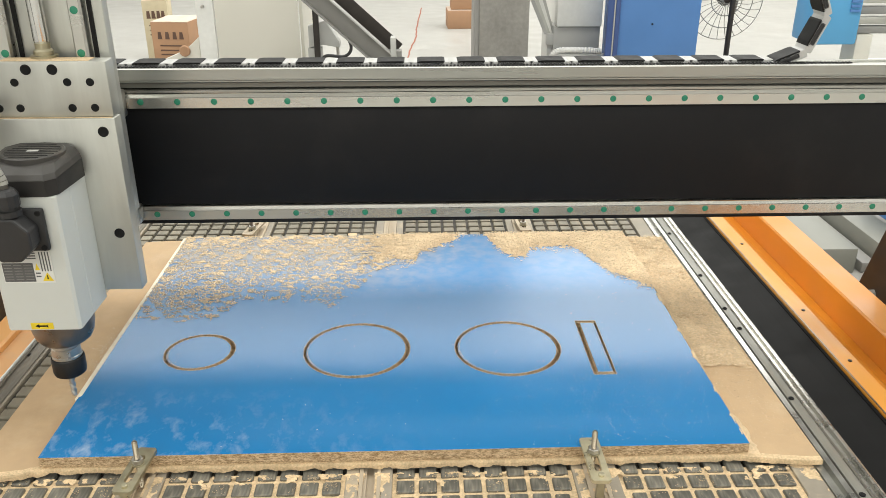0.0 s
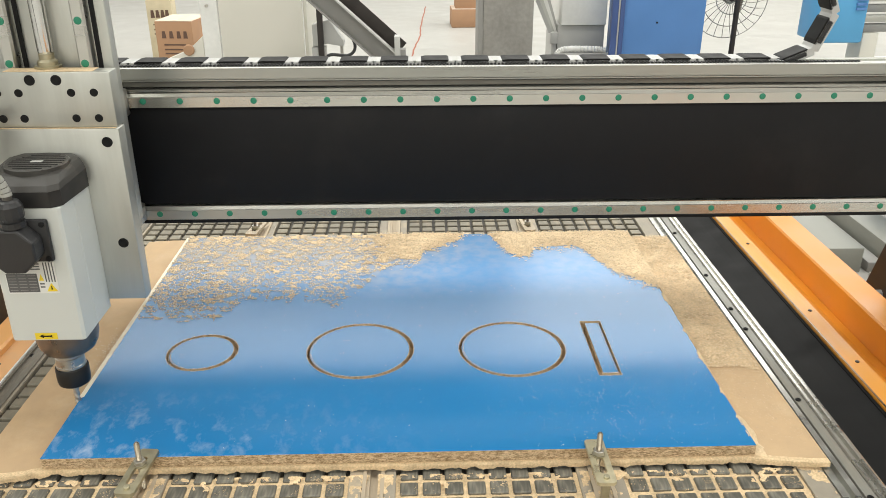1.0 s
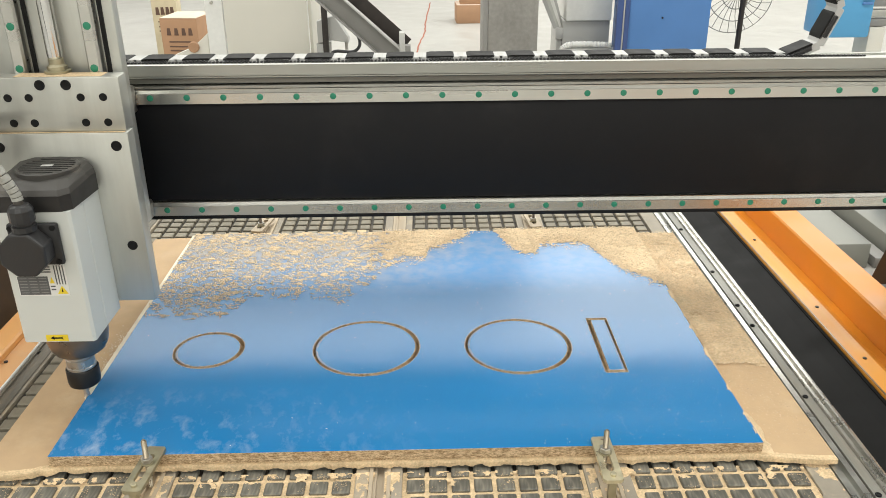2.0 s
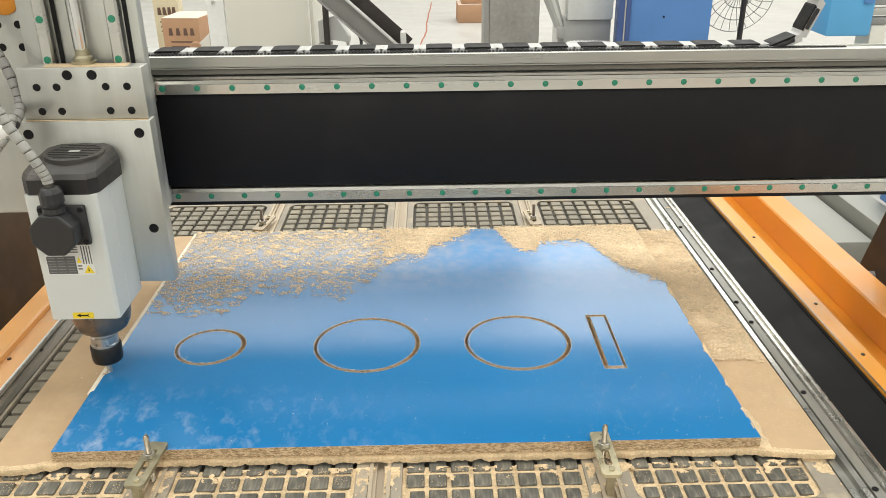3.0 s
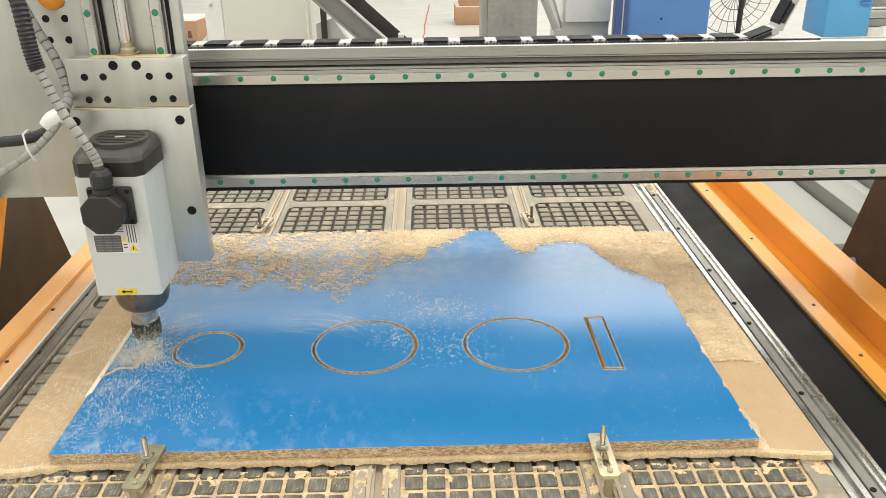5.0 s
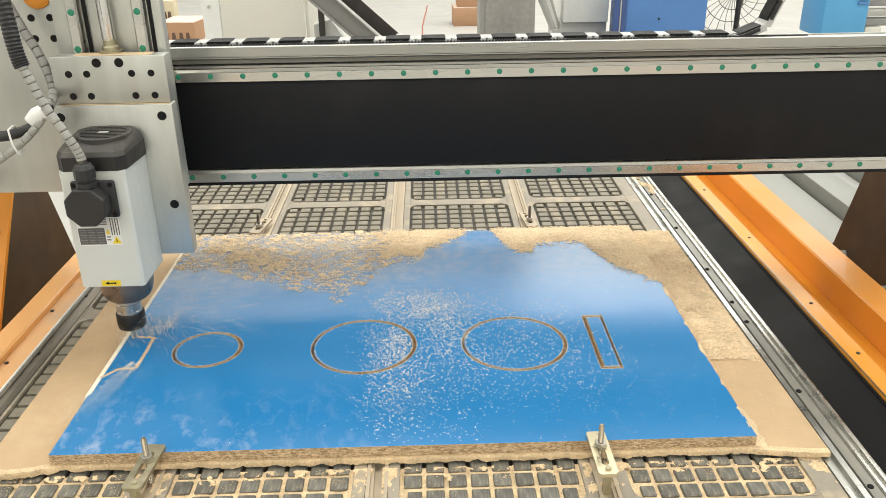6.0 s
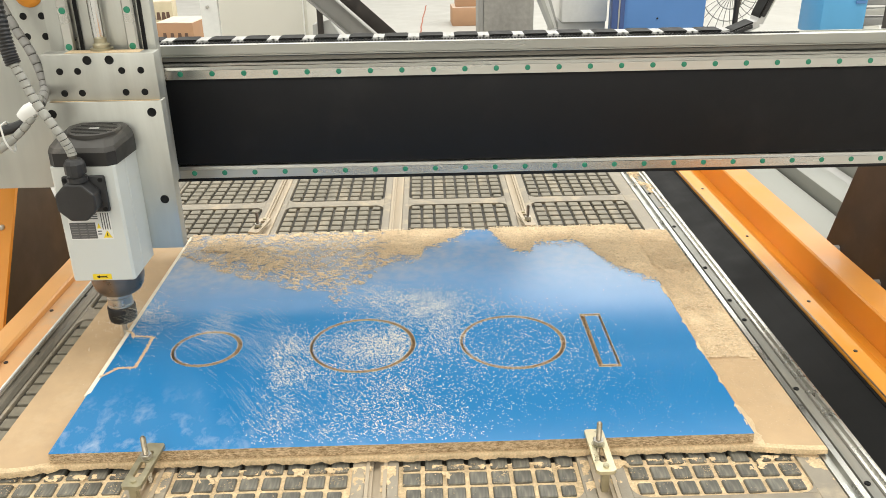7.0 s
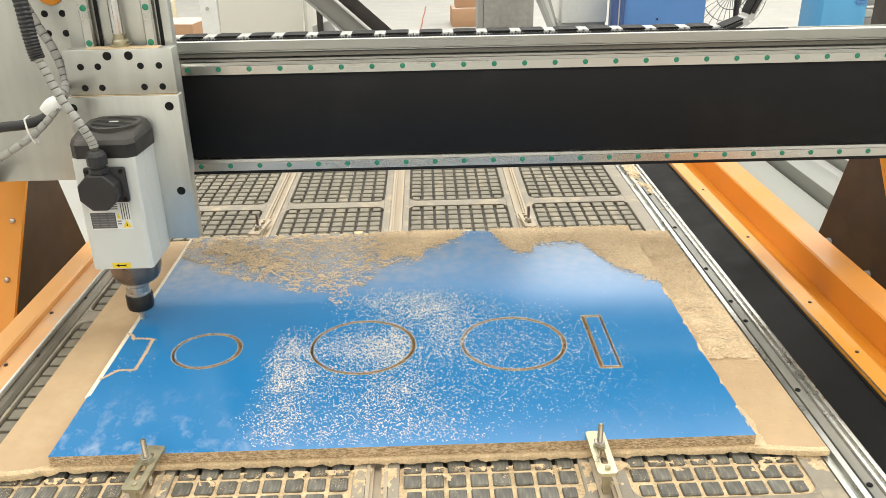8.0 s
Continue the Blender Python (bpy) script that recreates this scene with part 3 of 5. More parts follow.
def cutter(bm):
    return new("cutter", mesh_of("cutter", bm, M["particle"]))


def groove_ring(cx, cy, r, w, z0=0.0165, n=96, slip=-0.0016):
    bm = bmesh.new()
    v = [[bm.verts.new((cx + off + q * math.cos(2 * math.pi * i / n), cy + q * math.sin(2 * math.pi * i / n), z)) for i in range(n)] for q, z, off in ((r, z0, 0), (r, 0.05, 0), (r - w, 0.05, slip), (r - w, z0, slip))]
    for a in range(4):
        for i in range(n):
            bm.faces.new((v[a][i], v[a][(i + 1) % n], v[(a + 1) % 4][(i + 1) % n], v[(a + 1) % 4][i]))
    return bm


def blue_board():
    ring = [(BX0, BY0), (BX1, BY0 + 0.003), (BX1 - 0.004, 1.20), (BX1 - 0.004, 1.50), (BX1, BY1), (BX0 + 0.004, BY1), (BX0 + 0.004, 1.118), (BX0, 1.114)]
    base = new("board_blank", mesh_of("board_blank", prism(ring, "z", MDF_Z + 0.0003, BOARD_Z, 0.0004), M["particle"]))
    cuts = [cutter(groove_ring(*c, KERF)) for c in CIRCLES]
    x0, x1, y0, y1 = SLOT
    w = KERF
    for a in ((x0, x1, y0, y0 + w), (x0, x1, y1 - w, y1), (x0, x0 + w + 0.002, y0 + w - 0.001, y1 - w + 0.001), (x1 - w + 0.002, x1, y0 + w - 0.001, y1 - w + 0.001)):
        cuts.append(cutter(box(a[0], a[1], a[2], a[3], 0.0165, 0.05)))
    for c in cuts:
        md = base.modifiers.new("cut", "BOOLEAN")
        md.operation, md.object, md.solver = "DIFFERENCE", c, "EXACT"
    me = bpy.data.meshes.new_from_object(base.evaluated_get(bpy.context.evaluated_depsgraph_get()))
    for o in [base] + cuts:
        bpy.data.objects.remove(o)
    me.materials.clear()
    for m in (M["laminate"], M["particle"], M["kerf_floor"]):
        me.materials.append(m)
    for p in me.polygons:
        p.use_smooth = False
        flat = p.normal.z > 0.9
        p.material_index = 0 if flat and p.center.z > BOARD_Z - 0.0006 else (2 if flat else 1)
    ob = new("blue_board", me)
    ob.modifiers.clear()
    return tagged(ob, "blue laminated particle board with circles and a slot routed into it", "board")


blue_board()
# pale fresh edge left along the trimmed side
solid("edge_strip", prism([(BX0 - 0.0040, 1.110), (BX0 + 0.0035, 1.118), (BX0 + 0.0035, BY1), (BX0 - 0.0030, BY1 - 0.004)], "z", MDF_Z + 0.0004, BOARD_Z - 0.0004, 0.0004), M["pale_chip"],
      "pale freshly trimmed sliver along the board's edge", "board edge")


# ---------------------------------------------------------------- the gantry (its space: y = 0 at the rail face)
GX0, GX1 = -1.02, 1.20


def gantry():
    g = thing("gantry", "aluminium gantry with black cover and two steel rails", "gantry", pose(0, TOOL[0][2], 0))
    part("beam_body", prism([(0.022, 0.240), (0.20, 0.240), (0.20, 0.482), (0.066, 0.482), (0.066, 0.500), (0.022, 0.500)], "x", GX0, GX1, 0.002), M["alu_beam"], g, "extruded aluminium beam")
    part("black_cover", box(GX0, GX1, 0.010, 0.0215, 0.2735, 0.4455, 0.001), M["black"], g, "matt black cover plate")
    part("bottom_strip", box(GX0, GX1, 0.002, 0.0215, 0.2415, 0.2480, 0.001), M["black"], g, "black strip under the lower rail")
    part("top_extrusion", prism([(0.0215, 0.4705), (0.004, 0.4705), (0.004, 0.4745), (0.0185, 0.4765), (0.0185, 0.4862), (0.0045, 0.4872), (0.0030, 0.4885), (0.0030, 0.4902), (0.0062, 0.4908), (0.0062, 0.4928), (0.0022, 0.4934), (0.0022, 0.5065), (0.0022, 0.5090), (0.004, 0.5105), (0.0165, 0.5105), (0.0165, 0.5005), (0.0215, 0.5005)], "x", GX0, GX1),
         M["alu_beam"], g, "grooved aluminium top edge", smooth=False)
    # added strip, no known part: its colour gives the slot's darkness and streaks
    part("slot_liner", box(GX0, GX1, 0.0120, 0.0184, 0.4772, 0.4856, 0.0008), M["slot_dark"], g, "added dark streaked strip in the slot", smooth=False)
    for zc in (0.4576, 0.2605):
        rail = part("rail", prism([(0.0215, zc - 0.0115), (0.0, zc - 0.0115), (0.0, zc + 0.0052), (0.0014, zc + 0.0060), (0.0046, zc + 0.0104), (0.0046, zc + 0.0115), (0.0215, zc + 0.0115)], "x", GX0, GX1), M["rail"], g, "ground steel linear rail", smooth=False)
        capmesh = mesh_of("bolt_cap", turned([(0.0052, 0.001), (0.0052, -0.0006), (0.0044, -0.0010)], "y", (0, 0, 0), 16), M["cap"], True)
        k = -11
        while -0.340 + 0.06 * k < GX1 - 0.02:
            x = -0.340 + 0.06 * k
            k += 1
            if x < GX0 + 0.02:
                continue
            ob = new("bolt_cap", capmesh)
            ob.parent, ob.location = rail, (x, 0, zc - 0.001)
    # cable chain in its tray
    part("chain_tray", prism([(0.0168, 0.5004), (0.0168, 0.5016), (0.060, 0.5016), (0.060, 0.506), (0.063, 0.506), (0.063, 0.5004)], "x", GX0, GX1), M["alu"], g, smooth=False)
    teeth = None
    x = GX0
    while x < 0.72:
        teeth = box(x, x + 0.0035, 0.0095, 0.0160, 0.5107, 0.5128, bm=teeth)
        x += 0.006
    part("chain_rib", teeth, M["black_plastic"], g, "black ribbed chain edge", smooth=False)
    thing_links(g)
    # legs: folded dark side plates with an orange front
    for sx, xi in ((1, 1.10), (-1, -0.945)):
        xo = xi + sx * 0.06
        a, b = sorted((xi, xo))
        fb, ft, rb, rt = (0.022, 0.305, 0.497, 0.348) if sx < 0 else (0.022, 0.315, 0.488, 0.350)
        leg = part("leg", prism([(fb + 0.008, -0.14), (rb, -0.14), (rt, 0.245), (ft + 0.008, 0.245)], "x", a, b, 0.003), M["leg"], g, "dark brown steel gantry leg", smooth=False)
        # orange cheek that stands in front of the slanting edge
        c, d = sorted((xi - sx * 0.002, xi + sx * 0.30))
        part("cheek", prism([(fb - 0.006, -0.14), (fb + 0.0075, -0.14), (ft + 0.0075, 0.247), (ft - 0.006, 0.247)], "x", c, d), M["orange"], leg, "orange painted leg plate", smooth=False)
        if sx > 0:
            for y in (0.19, 0.40):
                part("clip_tab", prism([(y, -0.128), (y + 0.010, -0.121), (y + 0.012, -0.116), (y + 0.003, -0.121)], "x", xi - 0.022, xi - 0.0005), M["frame_grey"], leg, "small grey clip", smooth=False)
        for u in (0.284, 0.576):
            y, z = fb - 0.006 + (ft - fb) * u, -0.14 + 0.387 * u
            part("cheek_bolt", turned([(0.006, 0.002), (0.006, -0.005), (0.003, -0.007)], "y", (xi + sx * 0.020, y, z), 12), M["steel"], leg)
        part("upper_leg", box(a, b, 0.20, 0.42, 0.25, 0.56, 0.004), M["leg"], g)
    part("end_cap", box(GX1 + 0.0005, GX1 + 0.02, 0.0, 0.21, 0.238, 0.515, 0.002), M["light_grey"], g)
    return g


def thing_links(g):
    """Cable chain lying on the beam, rising in a bend at its end."""
    pitch, r = 0.0665, 0.085
    me_side = mesh_of("chain_link", prism([(-0.031, 0.0), (0.031, 0.0), (0.0328, 0.007), (0.031, 0.014), (-0.031, 0.014), (-0.0328, 0.007)], "y", 0.0, 0.040, 0.0015), M["chain"])
    me_open = mesh_of("opening", prism([(-0.023, -0.0035), (0.020, -0.0035), (0.0225, 0.0004), (0.019, 0.0012), (-0.016, 0.0012), (-0.023, 0.0)], "y", 0.0, 0.0402), M["hole"])
    me_gap = mesh_of("opening", box(-0.019, 0.019, -0.0006, 0.001, 0.004, 0.0115, 0.002), M["black_plastic"])
    me_bar = mesh_of("crossbar", box(-0.005, 0.005, 0.001, 0.039, 0.0135, 0.0142, 0.0003), M["light_grey"])
    xs = []
    x = GX0 + 0.04
    while x < 0.565:
        xs.append((x, 0.0, 0.5018, 0.0))
        x += pitch
    x_last = xs[-1][0] + pitch / 2
    for k in range(8):
        s = (k + 0.5) * pitch / r
        s = min(s, math.pi)
        xs.append((x_last + r * math.sin(s), 0.0, 0.5018 + r - r * math.cos(s), -s))
    for x, y, z, a in xs:
        ob = new("chain_link", me_side)
        ob.parent, ob.matrix_basis = g, Matrix.Translation((x, 0.018, z)) @ Matrix.Rotation(a, 4, "Y")
        for me, off in ((me_open, (0, 0, 0.0142)), (me_gap, (0, 0, 0)), ):
            o = new(me.name.split(".")[0], me)
            o.parent, o.matrix_basis = ob, Matrix.Translation(off)
        o = new("crossbar", me_bar)
        o.parent, o.matrix_basis = ob, Matrix.Translation((0.0333, 0, 0))


# ---------------------------------------------------------------- the carriage on the beam
def bore(parent, x, z, y, r, depth=0.002):
    """A recessed socket screw: dark ring with a screw head in it."""
    part("screw", turned([(r, 0.0015), (r, -0.0004), (r * 0.82, -0.0008), (r * 0.74, -0.0004), (r * 0.4, -0.0004)], "y", (x, y, z), 20), M["hole"], parent, "black socket screw")


def carriage():
    c = thing("carriage", "pale aluminium carriage plate that rides on the gantry rails", "machine carriage", pose(TOOL[0][1], TOOL[0][2], 0))
    part("carriage_plate", box(-0.46, 0.085, -0.075, -0.052, 0.262, 0.80, 0.0015), M["alu"], c)
    part("lower_edge", box(-0.46, 0.08, -0.0515, -0.022, 0.268, 0.284, 0.001), M["steel"], c, "dusty steel edge under the plate")
    for x in (-0.35, -0.10, 0.03):
        for z in (0.4576, 0.2605):
            part("slide_block", box(x - 0.045, x + 0.045, -0.0515, -0.0005, z - 0.022, z + 0.022, 0.003) if z > 0.4 else box(x - 0.045, x + 0.045, -0.0205, -0.0005, z - 0.010, z + 0.022, 0.003), M["steel"], c)
    for x, z in ((-0.132, 0.578), (-0.100, 0.578), (-0.132, 0.543), (-0.100, 0.543), (-0.30, 0.578), (-0.27, 0.578), (-0.30, 0.543), (-0.27, 0.543), (-0.095, 0.432), (-0.088, 0.392)):
        bore(c, x, z, -0.0752, 0.0062)
    part("orange_disc", turned([(0.024, 0.0), (0.024, -0.004), (0.021, -0.006), (0.010, -0.006), (0.006, -0.004)], "y", (-0.115, -0.0755, 0.617), 24), M["orange"], c, "orange plastic disc")
    part("sensor", box(-0.335, -0.285, -0.10, -0.0755, 0.252, 0.29, 0.004), M["grey_plastic"], c, "grey plastic sensor block")
    part("sensor_knob", turned([(0.012, 0), (0.012, -0.02), (0.008, -0.025)], "y", (-0.29, -0.10, 0.268), 16), M["black_plastic"], c)
    return c


# ---------------------------------------------------------------- the cutting head (its space: x = 0 at the tool, y = 0 at the rail face)
def head():
    h = thing("router_head", "pale grey milling spindle on a thick aluminium mounting plate", "milling head", pose(*TOOL[0][1:]))
    cx = 0.018
    part("back_plate", box(cx - 0.098, cx + 0.084, -0.112, -0.090, 0.28, 0.86, 0.0015), M["alu"], h, "tall aluminium plate behind the rails")
    for x in (cx - 0.057, cx + 0.051):
        r = part("lift_rail", prism([(x - 0.0098, -0.1125), (x - 0.0098, -0.128), (x - 0.007, -0.132), (x + 0.007, -0.132), (x + 0.0098, -0.128), (x + 0.0098, -0.1125)], "z", 0.30, 0.85), M["rail"], h, "ground steel lift rail", smooth=False)
        for k in range(6):
            part("bolt_cap", turned([(0.0056, 0.001), (0.0056, -0.0005), (0.0048, -0.0009)], "y", (x, -0.132, 0.533 + 0.06 * k), 16), M["cap"], r, "green bolt cap")
        # black strip painted in for the shade of the recess beside each rail
        part("cover_strip", box(x + 0.0125, x + 0.0185, -0.1155, -0.1125, 0.30, 0.85), M["hole"], h, "dark strip for the recess shade beside the rail")
    # lifting screw
    prof = [(0.0098, 0.548), (0.0106, 0.552), (0.0106, 0.70), (0.0102, 0.702), (0.0106, 0.704), (0.0106, 0.86)]
    part("lifting_screw", turned(prof, "z", (cx - 0.004, -0.128, 0), 20), M["chrome"], h, "polished steel lifting screw")
    part("screw_nut", turned([(0.019, 0.5275), (0.019, 0.531), (0.014, 0.532), (0.014, 0.537), (0.0105, 0.540), (0.0105, 0.548)], "z", (cx - 0.002, -0.132, 0), 24), M["zinc"], h, "brown bearing collar")
    up = part("upper_block", box(cx - 0.0945, cx + 0.0945, -0.164, -0.1325, 0.4475, 0.527, 0.0015), M["alu"], h, "machined aluminium block")
    for x in (-0.049, -0.019, 0.055, 0.087):
        for z in (0.498, 0.461):
            bore(up, x + (0.0 if z > 0.48 else 0.001), z, -0.1642, 0.0058)
    for x in (0.0, 0.037):
        bore(up, x, 0.516, -0.1642, 0.0075)
    low = part("mounting_plate", box(cx - 0.1000, cx + 0.0970, -0.170, -0.143, 0.172, 0.4470, 0.0018), M["alu"], h, "thick machined aluminium mounting plate")
    for x, z in ((-0.074, 0.427), (0.096, 0.427), (-0.074, 0.268), (0.094, 0.268)):
        bore(low, x, z, -0.1702, 0.0078)
    for z in (0.35, 0.51):
        for x in (cx - 0.057, cx + 0.051):
            part("lift_block", box(x - 0.022, x + 0.022, -0.1425 if z < 0.4 else -0.1323, -0.1328 if z < 0.4 else -0.1322, z - 0.03, z + 0.012), M["steel"], h)
    # dust settled on the two ledges
    part("ledge_dust", box(cx - 0.093, cx + 0.093, -0.1690, -0.1645, 0.4471, 0.4479, 0.0003), M["dust"], low, "sawdust on the ledge")
    part("ledge_dust", box(cx - 0.055, cx + 0.070, -0.160, -0.134, 0.5271, 0.5279, 0.0003), M["dust"], up, "sawdust on the block's top")
    # spindle housing, with bevelled vertical corners
    x0, x1, y0, y1, c = -0.0485, 0.0575, -0.276, -0.1705, 0.004
    ring = [(x0 + c, y0), (x1 - c, y0), (x1, y0 + c), (x1, y0 + 0.046), (x1 - 0.0015, y0 + 0.048), (x1, y0 + 0.050), (x1, y1), (x0, y1), (x0, y0 + c)]
    part("spindle_housing", prism(ring, "z", 0.160, 0.3655, 0.0008), M["spindle"], h, "pale grey enamelled spindle housing", smooth=False)
    # fan cowl: black skirt and a paler grey sloping top with a round grille
    def hood(levels):
        b = bmesh.new()
        rings = []
        for zf, zb, fy, fx in levels:
            pts = [(x0 - 0.001 + fx, y0 + fy + 0.010, 0.1), (x0 + 0.010 + fx, y0 - 0.001 + fy, 0), (x1 - 0.010 - fx, y0 - 0.001 + fy, 0), (x1 + 0.002 - fx, y0 + fy + 0.010, 0.1),
                   (x1 + 0.007 - fx, y1 - 0.014, 0.86), (x1 - 0.004 - fx, y1 - 0.0005, 1), (x0 + 0.010 + fx, y1 - 0.0005, 1), (x0 - 0.001 + fx, y1 - 0.012, 0.86)]
            rings.append([b.verts.new((px, py, zf + (zb - zf) * k)) for px, py, k in pts])
        for q, w in zip(rings, rings[1:]):
            for i in range(8):
                b.faces.new((q[i], q[(i + 1) % 8], w[(i + 1) % 8], w[i]))
        b.faces.new(rings[0])
        b.faces.new(list(reversed(rings[-1])))
        return b
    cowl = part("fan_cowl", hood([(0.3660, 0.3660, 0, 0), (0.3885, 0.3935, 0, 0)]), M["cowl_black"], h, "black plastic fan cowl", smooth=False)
    part("cowl_top", hood([(0.3887, 0.3937, 0, 0), (0.3960, 0.4015, 0.004, 0.002), (0.4042, 0.4100, 0.022, 0.007), (0.4056, 0.4116, 0.028, 0.013)]), M["grey_plastic"], cowl, "grey cowl top with tan blotches, paler than the skirt", smooth=False)
    mx, my = (x0 + x1) / 2 + 0.006, (y0 + y1) / 2 + 0.010
    part("grille_dish", turned([(0.043, 0.4035), (0.043, 0.4112), (0.041, 0.4126), (0.039, 0.4119)], "z", (mx, my, 0), 36), M["grey_plastic"], cowl)
    for k in range(8):
        yy = -0.031 + 0.0088 * k
        w = math.sqrt(max(0.0001, 0.037 ** 2 - yy ** 2))
        part("grille_slit", box(mx - w, mx + w, my + yy - 0.0011, my + yy + 0.0011, 0.4112, 0.4124), M["hole"], cowl)
    part("grille_badge", box(mx - 0.008, mx + 0.008, my - 0.004, my + 0.003, 0.4120, 0.4131, 0.0004), M["light_grey"], cowl)
    part("cowl_screw", turned([(0.0035, 0.0), (0.0035, 0.0045), (0.002, 0.0055)], "z", (mx + 0.002, y0 + 0.013, 0.392), 12), M["hole"], cowl)
    # connection box with gland, an octagonal lid
    o = 0.034
    ox, oz, of = 0.0005, 0.319, -0.276
    jb = part("connection_box", box(ox - 0.030, ox + 0.040, of - 0.010, of - 0.0003, oz - 0.030, oz + 0.033, 0.004), M["black_plastic"], h, "black plastic connection box")
    octo = [(ox + o * math.cos(math.pi / 8 + k * math.pi / 4), oz - 0.002 + o * math.sin(math.pi / 8 + k * math.pi / 4)) for k in range(8)]
    part("lid", prism(octo, "y", of - 0.040, of - 0.0102, 0.003), M["black_plastic"], jb, "octagonal black lid", smooth=False)
    for dx, dz in ((-0.024, 0.027), (0.034, 0.027), (0.034, -0.024)):
        part("screw", turned([(0.004, -0.0102), (0.004, -0.0118), (0.002, -0.0122)], "y", (ox + dx, of, oz + dz), 12), M["hole"], jb)
    gx, gy = ox + 0.004, of - 0.024
    part("gland", turned([(0.016, oz + 0.030), (0.016, oz + 0.038), (0.0125, oz + 0.039), (0.0125, oz + 0.043), (0.0165, oz + 0.044), (0.0165, oz + 0.060), (0.013, oz + 0.066), (0.009, oz + 0.068)], "z", (gx, gy, 0), 12), M["black_plastic"], jb, "black cable gland", smooth=False)
    # rating plate and warning labels: bars for print
    f = -0.2762
    lab = part("rating_label", box(-0.036, 0.035, f - 0.0004, f + 0.0001, 0.237, 0.287), M["label_white"], h, "grey and white rating label")
    part("print_block", box(-0.035, 0.008, f - 0.0008, f - 0.0004, 0.239, 0.268), M["label_grey"], lab)
    for k in range(6):
        for u, w in ((-0.033, -0.022), (-0.019, -0.008), (-0.005, 0.006)):
            part("print_bar", box(u, w, f - 0.0011, f - 0.0008, 0.242 + 0.0045 * k, 0.2428 + 0.0045 * k), M["frame_grey"], lab)
    for z in (0.282, 0.278, 0.274):
        part("print_bar", box(0.000, 0.014, f - 0.0008, f - 0.0004, z, z + 0.0018), M["label_grey"], lab)
    for k in range(4):
        part("print_bar", box(0.019 + 0.004 * k, 0.0205 + 0.004 * k, f - 0.0008, f - 0.0004, 0.255, 0.285), M["label_grey"], lab)
    part("warning_triangle", prism([(0.018, 0.240), (0.033, 0.240), (0.0255, 0.253)], "y", f - 0.0009, f - 0.0004), M["yellow"], lab, "yellow warning triangle", smooth=False)
    part("warning_mark", prism([(0.0245, 0.243), (0.0265, 0.243), (0.0258, 0.249), (0.0252, 0.249)], "y", f - 0.0012, f - 0.0009), M["hole"], lab, smooth=False)
    part("warning_triangle", prism([(0.010, 0.257), (0.0165, 0.257), (0.0132, 0.267)], "y", f - 0.0009, f - 0.0004), M["yellow"], lab, smooth=False)
    for z in (0.251, 0.246):
        part("print_bar", box(0.010, 0.0165, f - 0.0008, f - 0.0004, z, z + 0.002), M["label_grey"], lab)
    ar = part("arrow_label", box(-0.014, 0.018, f - 0.0004, f + 0.0001, 0.1618, 0.1722), M["yellow"], h, "yellow label with a black arrow")
    part("arrow", prism([(-0.008, 0.1672), (-0.002, 0.1702), (-0.002, 0.1682), (0.008, 0.1682), (0.0115, 0.1697), (0.0095, 0.1672), (0.0115, 0.1647), (0.008, 0.1660), (-0.002, 0.1660), (-0.002, 0.1642)], "y", f - 0.0008, f - 0.0004), M["hole"], ar, smooth=False)
    # nose: collar, steel neck, collet nut, cutter
    ty = -0.2215
    part("collar", turned([(0.046, 0.1597), (0.0455, 0.142), (0.0425, 0.128), (0.0375, 0.119), (0.0330, 0.1155), (0.0225, 0.1145)], "z", (0.006, ty, 0), 40), M["brown_steel"], h, "brown steel collar")
    part("neck", turned([(0.0212, 0.1143), (0.0212, 0.108), (0.0200, 0.107), (0.0200, 0.104), (0.0212, 0.103), (0.0212, 0.090), (0.0222, 0.089), (0.0222, 0.0855)], "z", (0.0015, ty, 0), 32), M["steel"], h, "bright steel neck")
    part("collet_nut", turned([(0.0235, 0.085), (0.0247, 0.083), (0.0247, 0.062), (0.0235, 0.056), (0.019, 0.0525), (0.008, 0.0525)], "z", (0.0015, ty, 0), 32), M["nut"], h, "black collet nut")
    tool = bmesh.new()
    n, rows = 16, []
    for j in range(26):
        z = 0.0522 - 0.0395 * j / 25
        tw = max(0, j - 8) * 0.42
        ring = []
        for i in range(n):
            a = 2 * math.pi * i / n
            rr = 0.0046 if j < 9 else 0.0046 - 0.0016 * max(0, math.cos(2 * (a - tw)))
            ring.append(tool.verts.new((rr * math.cos(a), ty + rr * math.sin(a), z)))
        rows.append(ring)
    for q, w in zip(rows, rows[1:]):
        for i in range(n):
            tool.faces.new((q[i], q[(i + 1) % n], w[(i + 1) % n], w[i]))
    tool.faces.new(rows[0])
    tool.faces.new(list(reversed(rows[-1])))
    part("cutter_bit", tool, M["steel"], h, "spiral steel cutter")
    # power cable in a spiral wrap
    p = smooth_path([(gx, gy, oz + 0.066), (gx - 0.003, gy + 0.001, 0.402), (gx - 0.015, -0.300, 0.430), (-0.036, -0.295, 0.474), (-0.052, -0.29, 0.512), (-0.066, -0.285, 0.55), (-0.078, -0.27, 0.62), (-0.10, -0.24, 0.72)], 24)
    part("power_cable", tube(p, 0.0062, 12), M["grey_plastic"], h, "dark cable")
    part("cable_wrap", wrap_of(p[12:120], 0.0076, 6, 1), M["wrap"], h, "pale spiral cable wrap")
    hose = tube(p[112:], lambda i: 0.0105 + 0.0016 * (i % 2), 12)
    part("corrugated_hose", hose, M["black_plastic"], h, "black corrugated hose")
